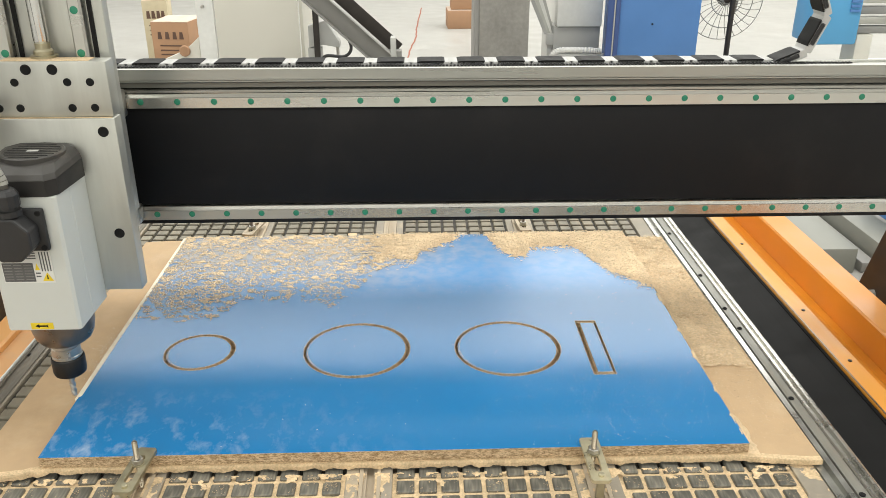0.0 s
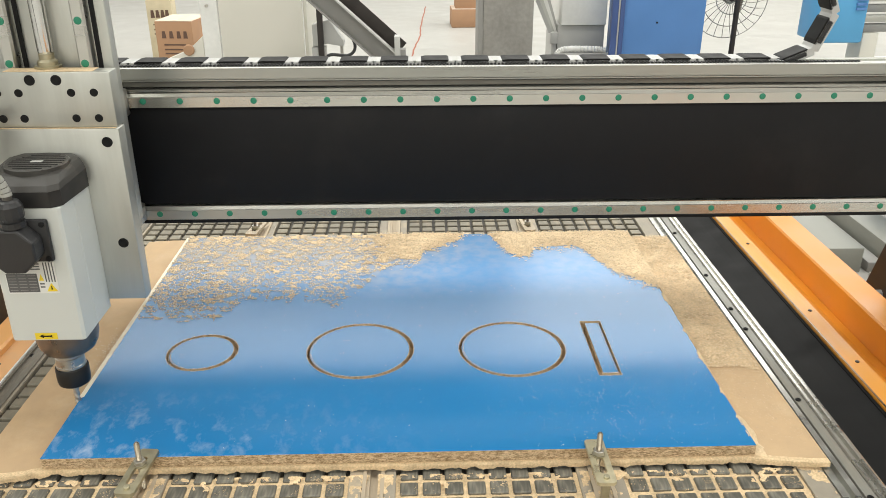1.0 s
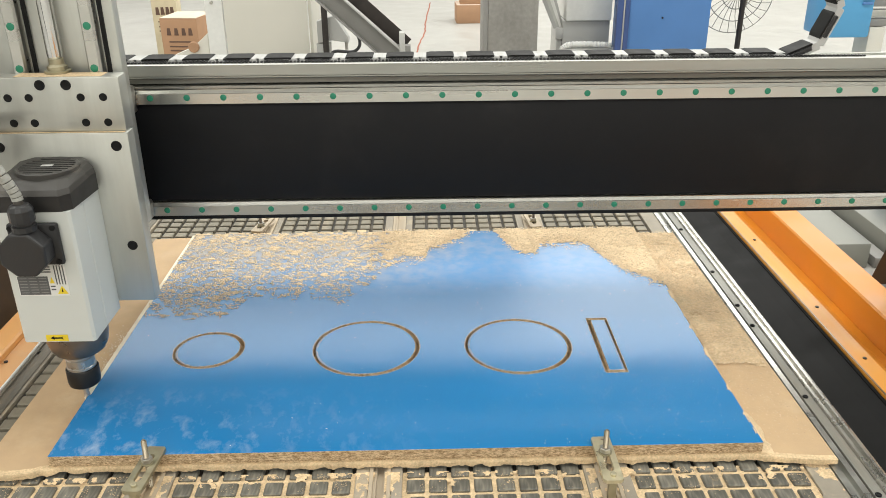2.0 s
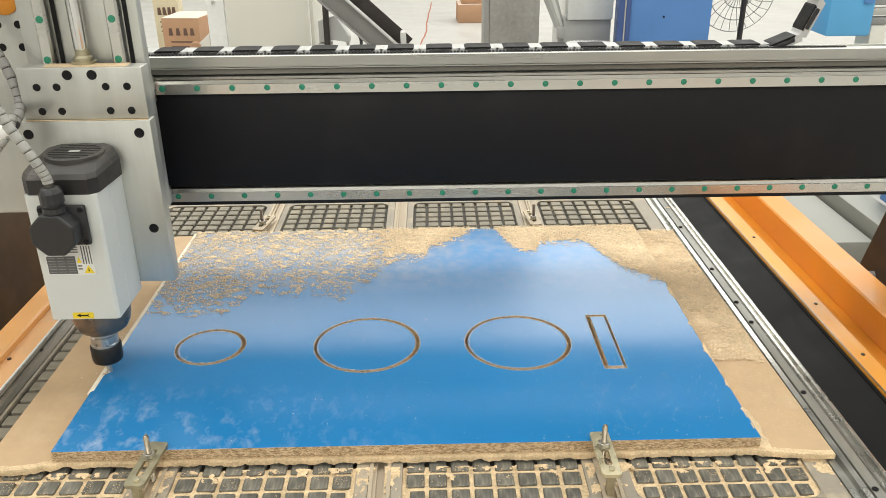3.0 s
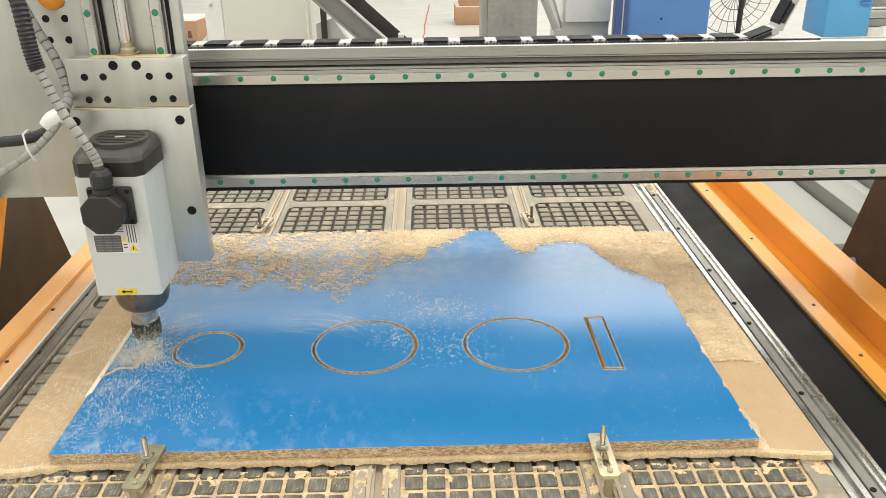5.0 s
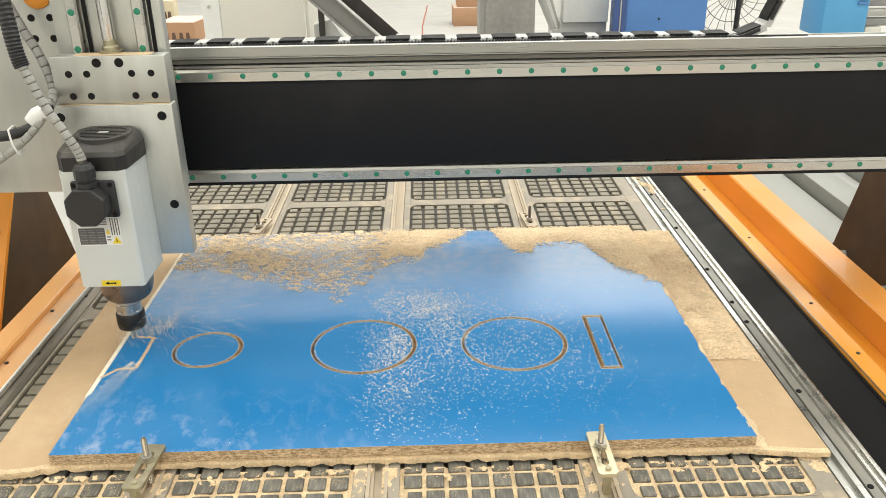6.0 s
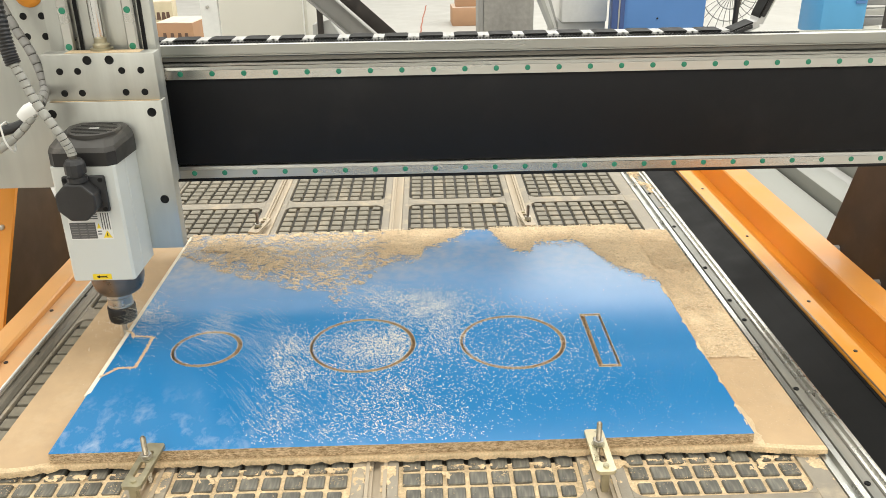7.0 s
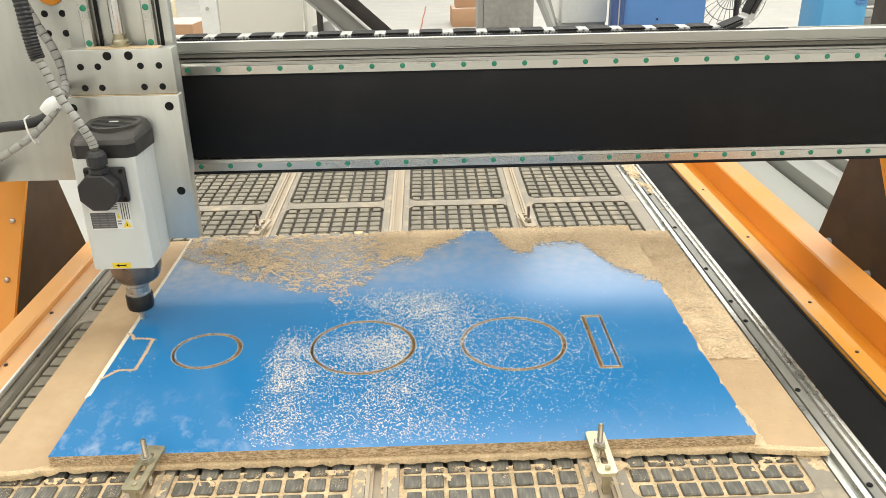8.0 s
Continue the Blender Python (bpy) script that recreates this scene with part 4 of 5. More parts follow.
    # bundled side cables held by ties
    q = smooth_path([(-0.36, -0.22, 0.40), (-0.22, -0.235, 0.405), (-0.168, -0.24, 0.414), (-0.128, -0.24, 0.418), (-0.092, -0.235, 0.430), (-0.072, -0.215, 0.452), (-0.080, -0.165, 0.468), (-0.088, -0.150, 0.496), (-0.103, -0.140, 0.532), (-0.124, -0.13, 0.567), (-0.15, -0.12, 0.63), (-0.17, -0.12, 0.76)], 20)
    part("black_hose", tube(q[:104], 0.0085, 12), M["black_plastic"], h, "black cable")
    part("wrapped_bundle", tube(q[88:], 0.0068, 12), M["grey_plastic"], h, "dark wrapped cable bundle")
    part("bundle_wrap", wrap_of(q[92:], 0.0080, 7, 1), M["frame_grey"], h, "grey spiral wrap")
    q2 = smooth_path([(-0.36, -0.23, 0.30), (-0.24, -0.245, 0.335), (-0.178, -0.25, 0.364), (-0.112, -0.25, 0.404), (-0.075, -0.24, 0.440), (-0.066, -0.215, 0.47)], 24)
    part("signal_cable", tube(q2, 0.0052, 10), M["grey_plastic"], h)
    part("signal_wrap", wrap_of(q2, 0.0066, 6, 1), M["wrap"], h, "pale spiral cable wrap")
    part("cable_clip", tube(smooth_path([(-0.092, -0.238, 0.437), (-0.080, -0.234, 0.447), (-0.064, -0.226, 0.456)], 4), lambda i: 0.0145 - 0.003 * abs(i - 4) / 4, 12), M["white_plastic"], h, "white plastic cable clip")
    tie = smooth_path([(-0.118, -0.262, 0.432), (-0.113, -0.268, 0.41), (-0.109, -0.262, 0.392), (-0.112, -0.245, 0.386), (-0.118, -0.228, 0.405), (-0.121, -0.232, 0.43), (-0.118, -0.262, 0.432)], 5)
    part("cable_tie", tube(tie, 0.0016, 6), M["white_plastic"], h, "white cable tie")
    return h


GANTRY, CARRIAGE, HEAD = gantry(), carriage(), head()


# ---------------------------------------------------------------- clamps
def clamp(m, label, base_z, plate_mat):
    """A slotted clamping plate held down by a threaded stud with a nut; z = 0 at the plate's underside."""
    c = thing("board_clamp", label, "clamp", m, group="clamps on the bed")
    w, a, b, s = 0.0138, 0.036, -0.060, 0.0052
    plate = bmesh.new()
    out = [(-w, b + 0.004), (-w + 0.004, b), (w - 0.004, b), (w, b + 0.004), (w, a - 0.003), (w - 0.003, a), (-w + 0.003, a), (-w, a - 0.003)]
    inn = [(-s, -0.036), (-s * 0.5, -0.040), (s * 0.5, -0.040), (s, -0.036), (s, 0.014), (s * 0.5, 0.018), (-s * 0.5, 0.018), (-s, 0.014)]
    v = [[plate.verts.new((x, y, z)) for x, y in ring] for ring, z in ((out, 0.0), (out, 0.0055), (inn, 0.0055), (inn, 0.0))]
    for q in range(4):
        for i in range(8):
            plate.faces.new((v[q][i], v[q][(i + 1) % 8], v[(q + 1) % 4][(i + 1) % 8], v[(q + 1) % 4][i]))
    part("plate", plate, plate_mat, c, "slotted yellowish steel plate", smooth=False)
    prof, z = [], base_z
    while z < 0.0420:
        prof += [(0.0040, z), (0.0034, z + 0.0008)]
        z += 0.0016
    part("stud", turned(prof + [(0.0032, z), (0.0022, z + 0.0012)], "z", (0, 0, 0), 14), M["stud" if base_z < -0.03 else "brown_steel"], c, "threaded steel stud")
    part("washer", turned([(0.0095, 0.0057), (0.0095, 0.0072), (0.0045, 0.0072)], "z", (0, 0, 0), 20), M["zinc"], c)
    nut = [(0.0082 * math.cos(k * math.pi / 3 + 0.3), 0.0082 * math.sin(k * math.pi / 3 + 0.3)) for k in range(6)]
    part("nut", prism(nut, "z", 0.0073, 0.0145, 0.0008), M["steel"], c, "hexagonal steel nut", smooth=False)
    part("support_bolt", turned([(0.0042, base_z), (0.0042, 0.0060), (0.0042, 0.0085), (0.003, 0.0095)], "z", (0.001, -0.049, 0), 14), M["zinc"], c, "support bolt")
    if base_z < -0.03:
        part("support_leg", prism([(-0.005, -0.056), (0.005, -0.056), (0.004, -0.044), (-0.004, -0.044)], "z", base_z, -0.0003), M["zinc"], c)
    return c


clamp(pose(-0.404, 0.936, BOARD_Z + 0.0012, 0, 0, -4.5), "yellowish slotted steel clamp holding the blue board's front edge", -0.034, M["zinc"])
clamp(pose(0.240, 0.940, BOARD_Z + 0.0012, 0, 0, 0.5), "bright slotted steel clamp holding the blue board's front edge", -0.034, M["zinc_bright"])
clamp(pose(-0.418, 1.862, 0.0085, 0, 0, 170), "dusty small steel clamp behind the blue board", -0.010, M["slot_alu"])
clamp(pose(0.251, 1.868, 0.0085, 0, 0, 186), "dusty small steel clamp behind the blue board with a dark stud", -0.010, M["slot_alu"])


# ---------------------------------------------------------------- sawdust
def lerp_table(table, x):
    if x <= table[0][0]:
        return table[0][1]
    for (a, u), (b, w) in zip(table, table[1:]):
        if x <= b:
            return u + (w - u) * (x - a) / (b - a)
    return table[-1][1]


EDGE_EARLY = [(-0.56, 1.44), (-0.544, 1.419), (-0.492, 1.41), (-0.441, 1.385), (-0.387, 1.426), (-0.362, 1.50), (-0.285, 1.485), (-0.216, 1.482), (-0.18, 1.456), (-0.129, 1.546),
              (-0.102, 1.602), (-0.06, 1.624), (-0.016, 1.623), (-0.007, 1.675), (0.036, 1.705), (0.077, 1.75), (0.095, 1.79), (0.145, 1.79), (0.153, 1.76), (0.165, 1.711), (0.192, 1.653),
              (0.229, 1.645), (0.245, 1.69), (0.308, 1.70), (0.351, 1.685), (0.375, 1.616), (0.40, 1.557), (0.438, 1.515), (0.466, 1.487), (0.49, 1.48)]
EDGE_LATE = [(-0.56, 1.67), (-0.504, 1.619), (-0.458, 1.582), (-0.401, 1.537), (-0.339, 1.519), (-0.279, 1.469), (-0.19, 1.459)]


def crust(name, x0, x1, y0, y1, cell, field, z, height, material):
    """A thin uneven layer: a grid whose height follows field(x, y); it is left open where that is not above 0."""
    nx, ny = int((x1 - x0) / cell) + 1, int((y1 - y0) / cell) + 1
    vals, verts, faces, index = {}, [], [], {}
    for i in range(nx):
        for j in range(ny):
            vals[i, j] = field(x0 + i * cell, y0 + j * cell)

    def vert(i, j):
        if (i, j) not in index:
            f = vals[i, j]
            jx, jy = 0.35 * cell * noise.noise((i * 7.3, j * 5.1, 1)), 0.35 * cell * noise.noise((i * 3.7, j * 9.1, 4))
            index[i, j] = len(verts)
            verts.append((x0 + i * cell + jx, y0 + j * cell + jy, z + (max(0, min(1, f)) * height if f > 0 else -0.0004)))
        return index[i, j]
    for i in range(nx - 1):
        for j in range(ny - 1):
            c = [(i, j), (i + 1, j), (i + 1, j + 1), (i, j + 1)]
            if sum(vals[q] > 0 for q in c) >= 3:
                faces.append([vert(*q) for q in c])
    me = bpy.data.meshes.new(name)
    me.from_pydata(verts, [], faces)
    me.materials.append(material)
    return me


def flake_mesh(name, places, size, z, material, flat=0.5, r=rng):
    """Many small wood flakes: bent slivers with three sides each."""
    verts, faces = [], []
    for x, y in places:
        a, s = r.uniform(0, 6.28), size * r.uniform(0.5, 1.5)
        l, w, hgt = s, s * r.uniform(0.35, 0.7), s * r.uniform(0.12, flat)
        ca, sa = math.cos(a), math.sin(a)
        k = len(verts)
        zz = z + r.uniform(0, 0.0006)
        for u, v, q in ((-l / 2, -w / 2, 0), (l / 2, -w * 0.3, r.uniform(0, hgt)), (0.1 * l, w / 2, r.uniform(0, hgt)), (0.05 * l, 0, hgt)):
            verts.append((x + u * ca - v * sa, y + u * sa + v * ca, zz + q))
        faces += [(k, k + 1, k + 3), (k + 1, k + 2, k + 3), (k + 2, k, k + 3), (k, k + 2, k + 1)]
    me = bpy.data.meshes.new(name)
    me.from_pydata(verts, [], faces)
    me.materials.append(material)
    return me


def pile_field(x, y, edge):
    """Above 0 where sawdust lies on the board: streaky lumps that thin out towards the pile's edge."""
    d = (y - lerp_table(edge, x)) / 0.05
    lumps = 0.75 * fbm(x, y * 1.8, 38, 2.0) + 0.55 * fbm(x, y * 1.5, 120, 6.0, 2)
    k = min(1.0, max(0.0, (x + 0.14) / 0.12))       # loose and streaky on one side, a closed layer on the other
    cover = min(1.0, max(-1.2, d)) * (0.20 + 0.75 * k) - 0.16 + 0.22 * k
    if d < -1.0 or x < BX0 + 0.002 or y > BY1 + 0.02:
        return -1
    if x < -0.05 and y > 1.66:
        cover += (y - 1.66) * 2.4
    return cover * 0.8 + lumps * (0.95 - 0.55 * k)


def in_sweep(x, y):
    """The tongue of chips at the pile's left front, which is blown back as the head passes."""
    return x < -0.20 and y < lerp_table(EDGE_LATE, x) + 0.012 * fbm(x, y, 30, 8.0)


def sawdust():
    pile = thing("sawdust_pile", "tan sawdust and chips lying over the back of the blue board", "sawdust", kind="stuff")
    f = lambda x, y: -1 if in_sweep(x, y) else pile_field(x, y, EDGE_EARLY)
    thin = lambda x, y: f(x, y) - 0.22 * (1 - min(1.0, max(0.0, (x + 0.14) / 0.12)))
    me = crust("dust_layer", BX0, 0.478, 1.38, BY1 + 0.004, 0.0026, thin, BOARD_Z + 0.0003, 0.0022, M["dust"])
    ob = new("dust_layer", me)
    ob.parent = pile
    pts = []
    while len(pts) < 20000:
        x, y = rng.uniform(BX0 + 0.003, 0.474), rng.uniform(1.38, BY1)
        if f(x, y) > rng.uniform(-0.42, 0.40):
            pts.append((x, y))
    ob = new("chip_scatter", flake_mesh("chip_scatter", pts, 0.0045, BOARD_Z + 0.0003, M["chip"], 0.14))
    ob.parent = pile
    # chips lying on the brown sheet beside and behind the board
    g = lambda x, y: 0.5 + 0.7 * fbm(x, y, 22, 1.0) + 0.4 * fbm(x, y, 90, 3.0) - (1.4 if y < 1.205 + 0.03 * fbm(x, y, 12, 4.0) else 0)
    layer = new("side_dust", crust("side_dust", 0.4735, 0.574, 1.02, 1.785, 0.0030, g, MDF_Z + 0.0003, 0.0032, M["dust"]))
    tagged(layer, "tan sawdust strewn over the brown sheet beside the board", "sawdust", kind="stuff")
    pts = [(rng.uniform(0.476, 0.572), 0.98 + 0.80 * rng.random() ** 0.6) for _ in range(5200)]
    ob = new("side_chips", flake_mesh("side_chips", pts, 0.0022, MDF_Z + 0.0004, M["chip"]))
    tagged(ob, "fine tan chips on the brown sheet", "wood chips", kind="stuff")
    # coarse grains that stand out of the crust
    pts = [(rng.uniform(0.476, 0.573), 1.20 + 0.585 * rng.random()) for _ in range(7000)]
    ob = new("side_grains", flake_mesh("side_grains", pts, 0.0042, MDF_Z + 0.0028, M["chip"], 0.26))
    tagged(ob, "coarse sawdust grains on the brown sheet", "sawdust", kind="stuff")
    pts = []
    while len(pts) < 9000:
        x, y = rng.uniform(-0.14, 0.476), rng.uniform(1.45, BY1 + 0.01)
        if f(x, y) > 0.10:
            pts.append((x, y))
    ob = new("coarse_grains", flake_mesh("coarse_grains", pts, 0.0046, BOARD_Z + 0.0017, M["chip"], 0.26))
    ob.parent = pile
    # a bank of dust against the board's right edge, uneven in width
    bank = lambda x, y: 1.0 - (abs(x - 0.4765) / (0.006 + 0.007 * max(0, fbm(0, y, 30, 2.0)) + (0.012 if y < 1.05 else 0)))
    ob = new("dust_bank", crust("dust_bank", 0.455, 0.51, 0.962, 1.49, 0.0022, lambda x, y: -1 if x < 0.4735 else bank(x, y) * min(1.0, max(0.05, (y - 0.966) / 0.05)), MDF_Z + 0.0003, 0.0150, M["dust"]))
    tagged(ob, "dust banked against the board's edge", "sawdust", kind="stuff")
    over = lambda x, y: 0.9 - (0.4755 - x) / (0.0015 + 0.010 * max(0, 0.15 + fbm(0, y, 22, 7.0)) + 0.004 * max(0, fbm(0, y, 90, 3.0)))
    ob = new("edge_crust", crust("edge_crust", 0.455, 0.4755, 0.966, 1.50, 0.0016, over, BOARD_Z + 0.0003, 0.0016, M["dust"]))
    tagged(ob, "dust crust creeping over the board's edge", "sawdust", kind="stuff")
    # caked dust in the grooves of the bed in front of the boards
    fr = lambda x, y: 1.05 + 0.8 * fbm(x, y, 20, 4.0) - (0.0 if y > 0.86 else (0.86 - y) * 3) - (1.2 if any(abs(x - s) < 0.006 for s in SLOTS) else 0) - (1.5 if y > 0.954 else 0)
    ob = new("groove_dust", crust("groove_dust", -0.70, 0.575, 0.80, 0.960, 0.0026, fr, -0.0079, 0.0036, M["groove_dust"]))
    tagged(ob, "sawdust filling the grooves of the vacuum table", "sawdust", kind="stuff")
    pts = []
    for _ in range(6000):
        x, y = rng.uniform(-0.70, 0.57), 0.950 - abs(rng.gauss(0, 0.028))
        if fbm(x, y, 26, 9.0) > 0.12 and abs(min((abs(x - s), x - s) for s in SLOTS)[1]) > 0.006:
            pts.append((x, y))
    ob = new("front_chips", flake_mesh("front_chips", pts, 0.0018, 0.0, M["groove_dust"]))
    tagged(ob, "chips strewn on the vacuum table before the boards", "wood chips", kind="stuff")
    bars = list(zip([-0.7245] + [z[1] for z in ZONES_X], [z[0] for z in ZONES_X] + [0.570]))
    fw = lambda x, y: (0.42 if any(a + 0.002 < x < b - 0.002 for a, b in bars) else 0.0) + 0.55 * fbm(x, y, 34, 6.0) + 0.45 * fbm(x, y, 110, 2.0) - 0.20 + max((y - 0.938) * 13, (y - 0.938) * 4 - 0.30) - (1 if any(abs(x - s) < 0.006 for s in SLOTS) else 0)
    ob = new("front_dust", crust("front_dust", -0.66, 0.575, 0.820, 0.950, 0.0018, fw, 0.0, 0.0030, M["groove_dust"]))
    tagged(ob, "sawdust drifted against the front of the brown sheet", "sawdust", kind="stuff")
    # back strip of the bed
    bk = lambda x, y: 0.3 + 0.8 * fbm(x, y, 26, 6.0) - (y - 1.79) * 10
    ob = new("back_dust", crust("back_dust", -0.60, 0.49, 1.776, 1.86, 0.0036, bk, MDF_Z - 0.0118, 0.002, M["dust"]))
    tagged(ob, "sawdust drifted on the bed behind the boards", "sawdust", kind="stuff")
    ed = lambda x, y: 0.9 * fbm(x, y, 18, 3.0) + 0.5 * fbm(x, y, 70, 5.0) + min(0.35, (y - 2.12) * 2) - abs(x - 0.608) * 8
    ob = new("edge_dust", crust("edge_dust", 0.586, 0.640, 1.9, 2.6, 0.0022, ed, 0.0006, 0.010, M["dust"]))
    tagged(ob, "sawdust drifted along the bed's edge", "sawdust", kind="stuff")
    # white specks, sparse, from earlier cuts
    pts = []
    while len(pts) < 800:
        x, y = rng.gauss(0.30, 0.10), rng.gauss(1.08, 0.075)
        if BX0 < x < 0.465 and 0.97 < y < 1.45:
            pts.append((x, y))
    pts += [(rng.uniform(-0.3, 0.45), rng.uniform(0.97, 1.5)) for _ in range(260)]
    ob = new("pale_specks", flake_mesh("pale_specks", pts, 0.0016, BOARD_Z, M["pale_chip"]))
    tagged(ob, "sparse pale laminate specks on the blue board", "wood chips", kind="stuff")
    # rims of splintered laminate round the cuts
    pts = []
    for cx, cy, r0 in CIRCLES:
        for _ in range(int(2600 * r0 / 0.09)):
            a = rng.uniform(0, 6.283)
            q = rng.choice((r0 + 0.0006, r0 - KERF - 0.0006)) + rng.gauss(0, 0.0005)
            pts.append((cx + q * math.cos(a), cy + q * math.sin(a)))
    x0, x1, y0, y1 = SLOT
    for _ in range(1100):
        u = rng.uniform(y0, y1)
        pts.append((rng.choice((x0 - 0.0005, x0 + KERF, x1, x1 - KERF)) + rng.gauss(0, 0.0005), u))
        u = rng.uniform(x0, x1)
        pts.append((u, rng.choice((y0, y0 + KERF, y1, y1 - KERF)) + rng.gauss(0, 0.0005)))
    ob = new("cut_splinters", flake_mesh("cut_splinters", pts, 0.0013, BOARD_Z - 0.0002, M["chip"]))
    tagged(ob, "tan splinters along the routed cuts", "wood chips", kind="stuff")


sawdust()
MOVERS = []      # (object, rows) of what the cutter throws or blows about


def tool_at(t):
    for a, b in zip(TOOL, TOOL[1:]):
        if t <= b[0]:
            k = (t - a[0]) / (b[0] - a[0])
            return a[1] + (b[1] - a[1]) * k, a[2] + (b[2] - a[2]) * k - 0.2215
    return TOOL[-1][1], TOOL[-1][2] - 0.2215


def swept_clumps():
    """The front tongue of the pile, in lumps that are blown back one after another."""
    r = random.Random(3)
    seeds = [(r.uniform(-0.55, -0.22), r.uniform(1.40, 1.66)) for _ in range(300)]
    seeds = [s for s in seeds if in_sweep(*s) and pile_field(*s, EDGE_EARLY) > -0.2][:30]
    own = {i: [] for i in range(len(seeds))}
    for _ in range(36000):
        x, y = r.uniform(BX0 + 0.003, -0.20), r.uniform(1.36, 1.68)
        if in_sweep(x, y) and pile_field(x, y, EDGE_EARLY) > r.uniform(-0.25, 0.5):
            i = min(range(len(seeds)), key=lambda k: (seeds[k][0] - x) ** 2 + (seeds[k][1] - y) ** 2)
            own[i].append((x - seeds[i][0], y - seeds[i][1]))
    for i, (sx, sy) in enumerate(seeds):
        if not own[i]:
            continue
        me = flake_mesh("sawdust_clump", own[i], 0.0046, 0.0002, M["chip"], 0.28, r)
        ob = new("sawdust_clump", me)
        tagged(ob, "loose lump of tan chips on the blue board", "wood chips", group="loose chip lumps", kind="stuff")
        depth = lerp_table(EDGE_LATE, sx) - sy
        t0 = min(7.4, max(3.2, 3.3 + 14 * (sy - 1.40) + r.uniform(-0.2, 0.3)))
        dx, dy = r.uniform(0.02, 0.10), depth + r.uniform(0.03, 0.09)
        a = pose(sx, sy, BOARD_Z)
        b = pose(sx + dx, min(1.74, sy + dy), BOARD_Z + 0.002, 0, 0, r.uniform(-20, 20))
        MOVERS.append((ob, [(0.0, a), (t0, a), (t0 + 0.55, b), (8.0, b)]))


def kerf_trail():
    """Chips heaped along the new cut: each heap comes up as the cutter passes."""
    r = random.Random(5)
    pts, t = [], 2.85
    last = None
    while t < 7.05:
        p = tool_at(t)
        if last is None or math.dist(p, last) > 0.0055:
            pts.append((t, p))
            last = p
        t += 0.02
    for (t, (x, y)), (_, (xn, yn)) in zip(pts, pts[1:]):
        if x < BX0 - 0.003:
            continue
        ang = math.atan2(yn - y, xn - x)
        fl = [(r.gauss(0, 0.0034), r.gauss(0, 0.0012)) for _ in range(80)]
        ob = new("kerf_chips", flake_mesh("kerf_chips", fl, 0.0022, 0.0, M["dust"], 0.6, r))
        tagged(ob, "tan chips heaped along the fresh cut", "wood chips", group="chips along the cut", kind="stuff")
        low, high = pose(x, y, 0.0150, 0, 0, math.degrees(ang)), pose(x, y, BOARD_Z - 0.0002, 0, 0, math.degrees(ang))
        MOVERS.append((ob, [(0.0, low), (t + 0.02, low), (t + 0.16, high), (8.0, high)]))


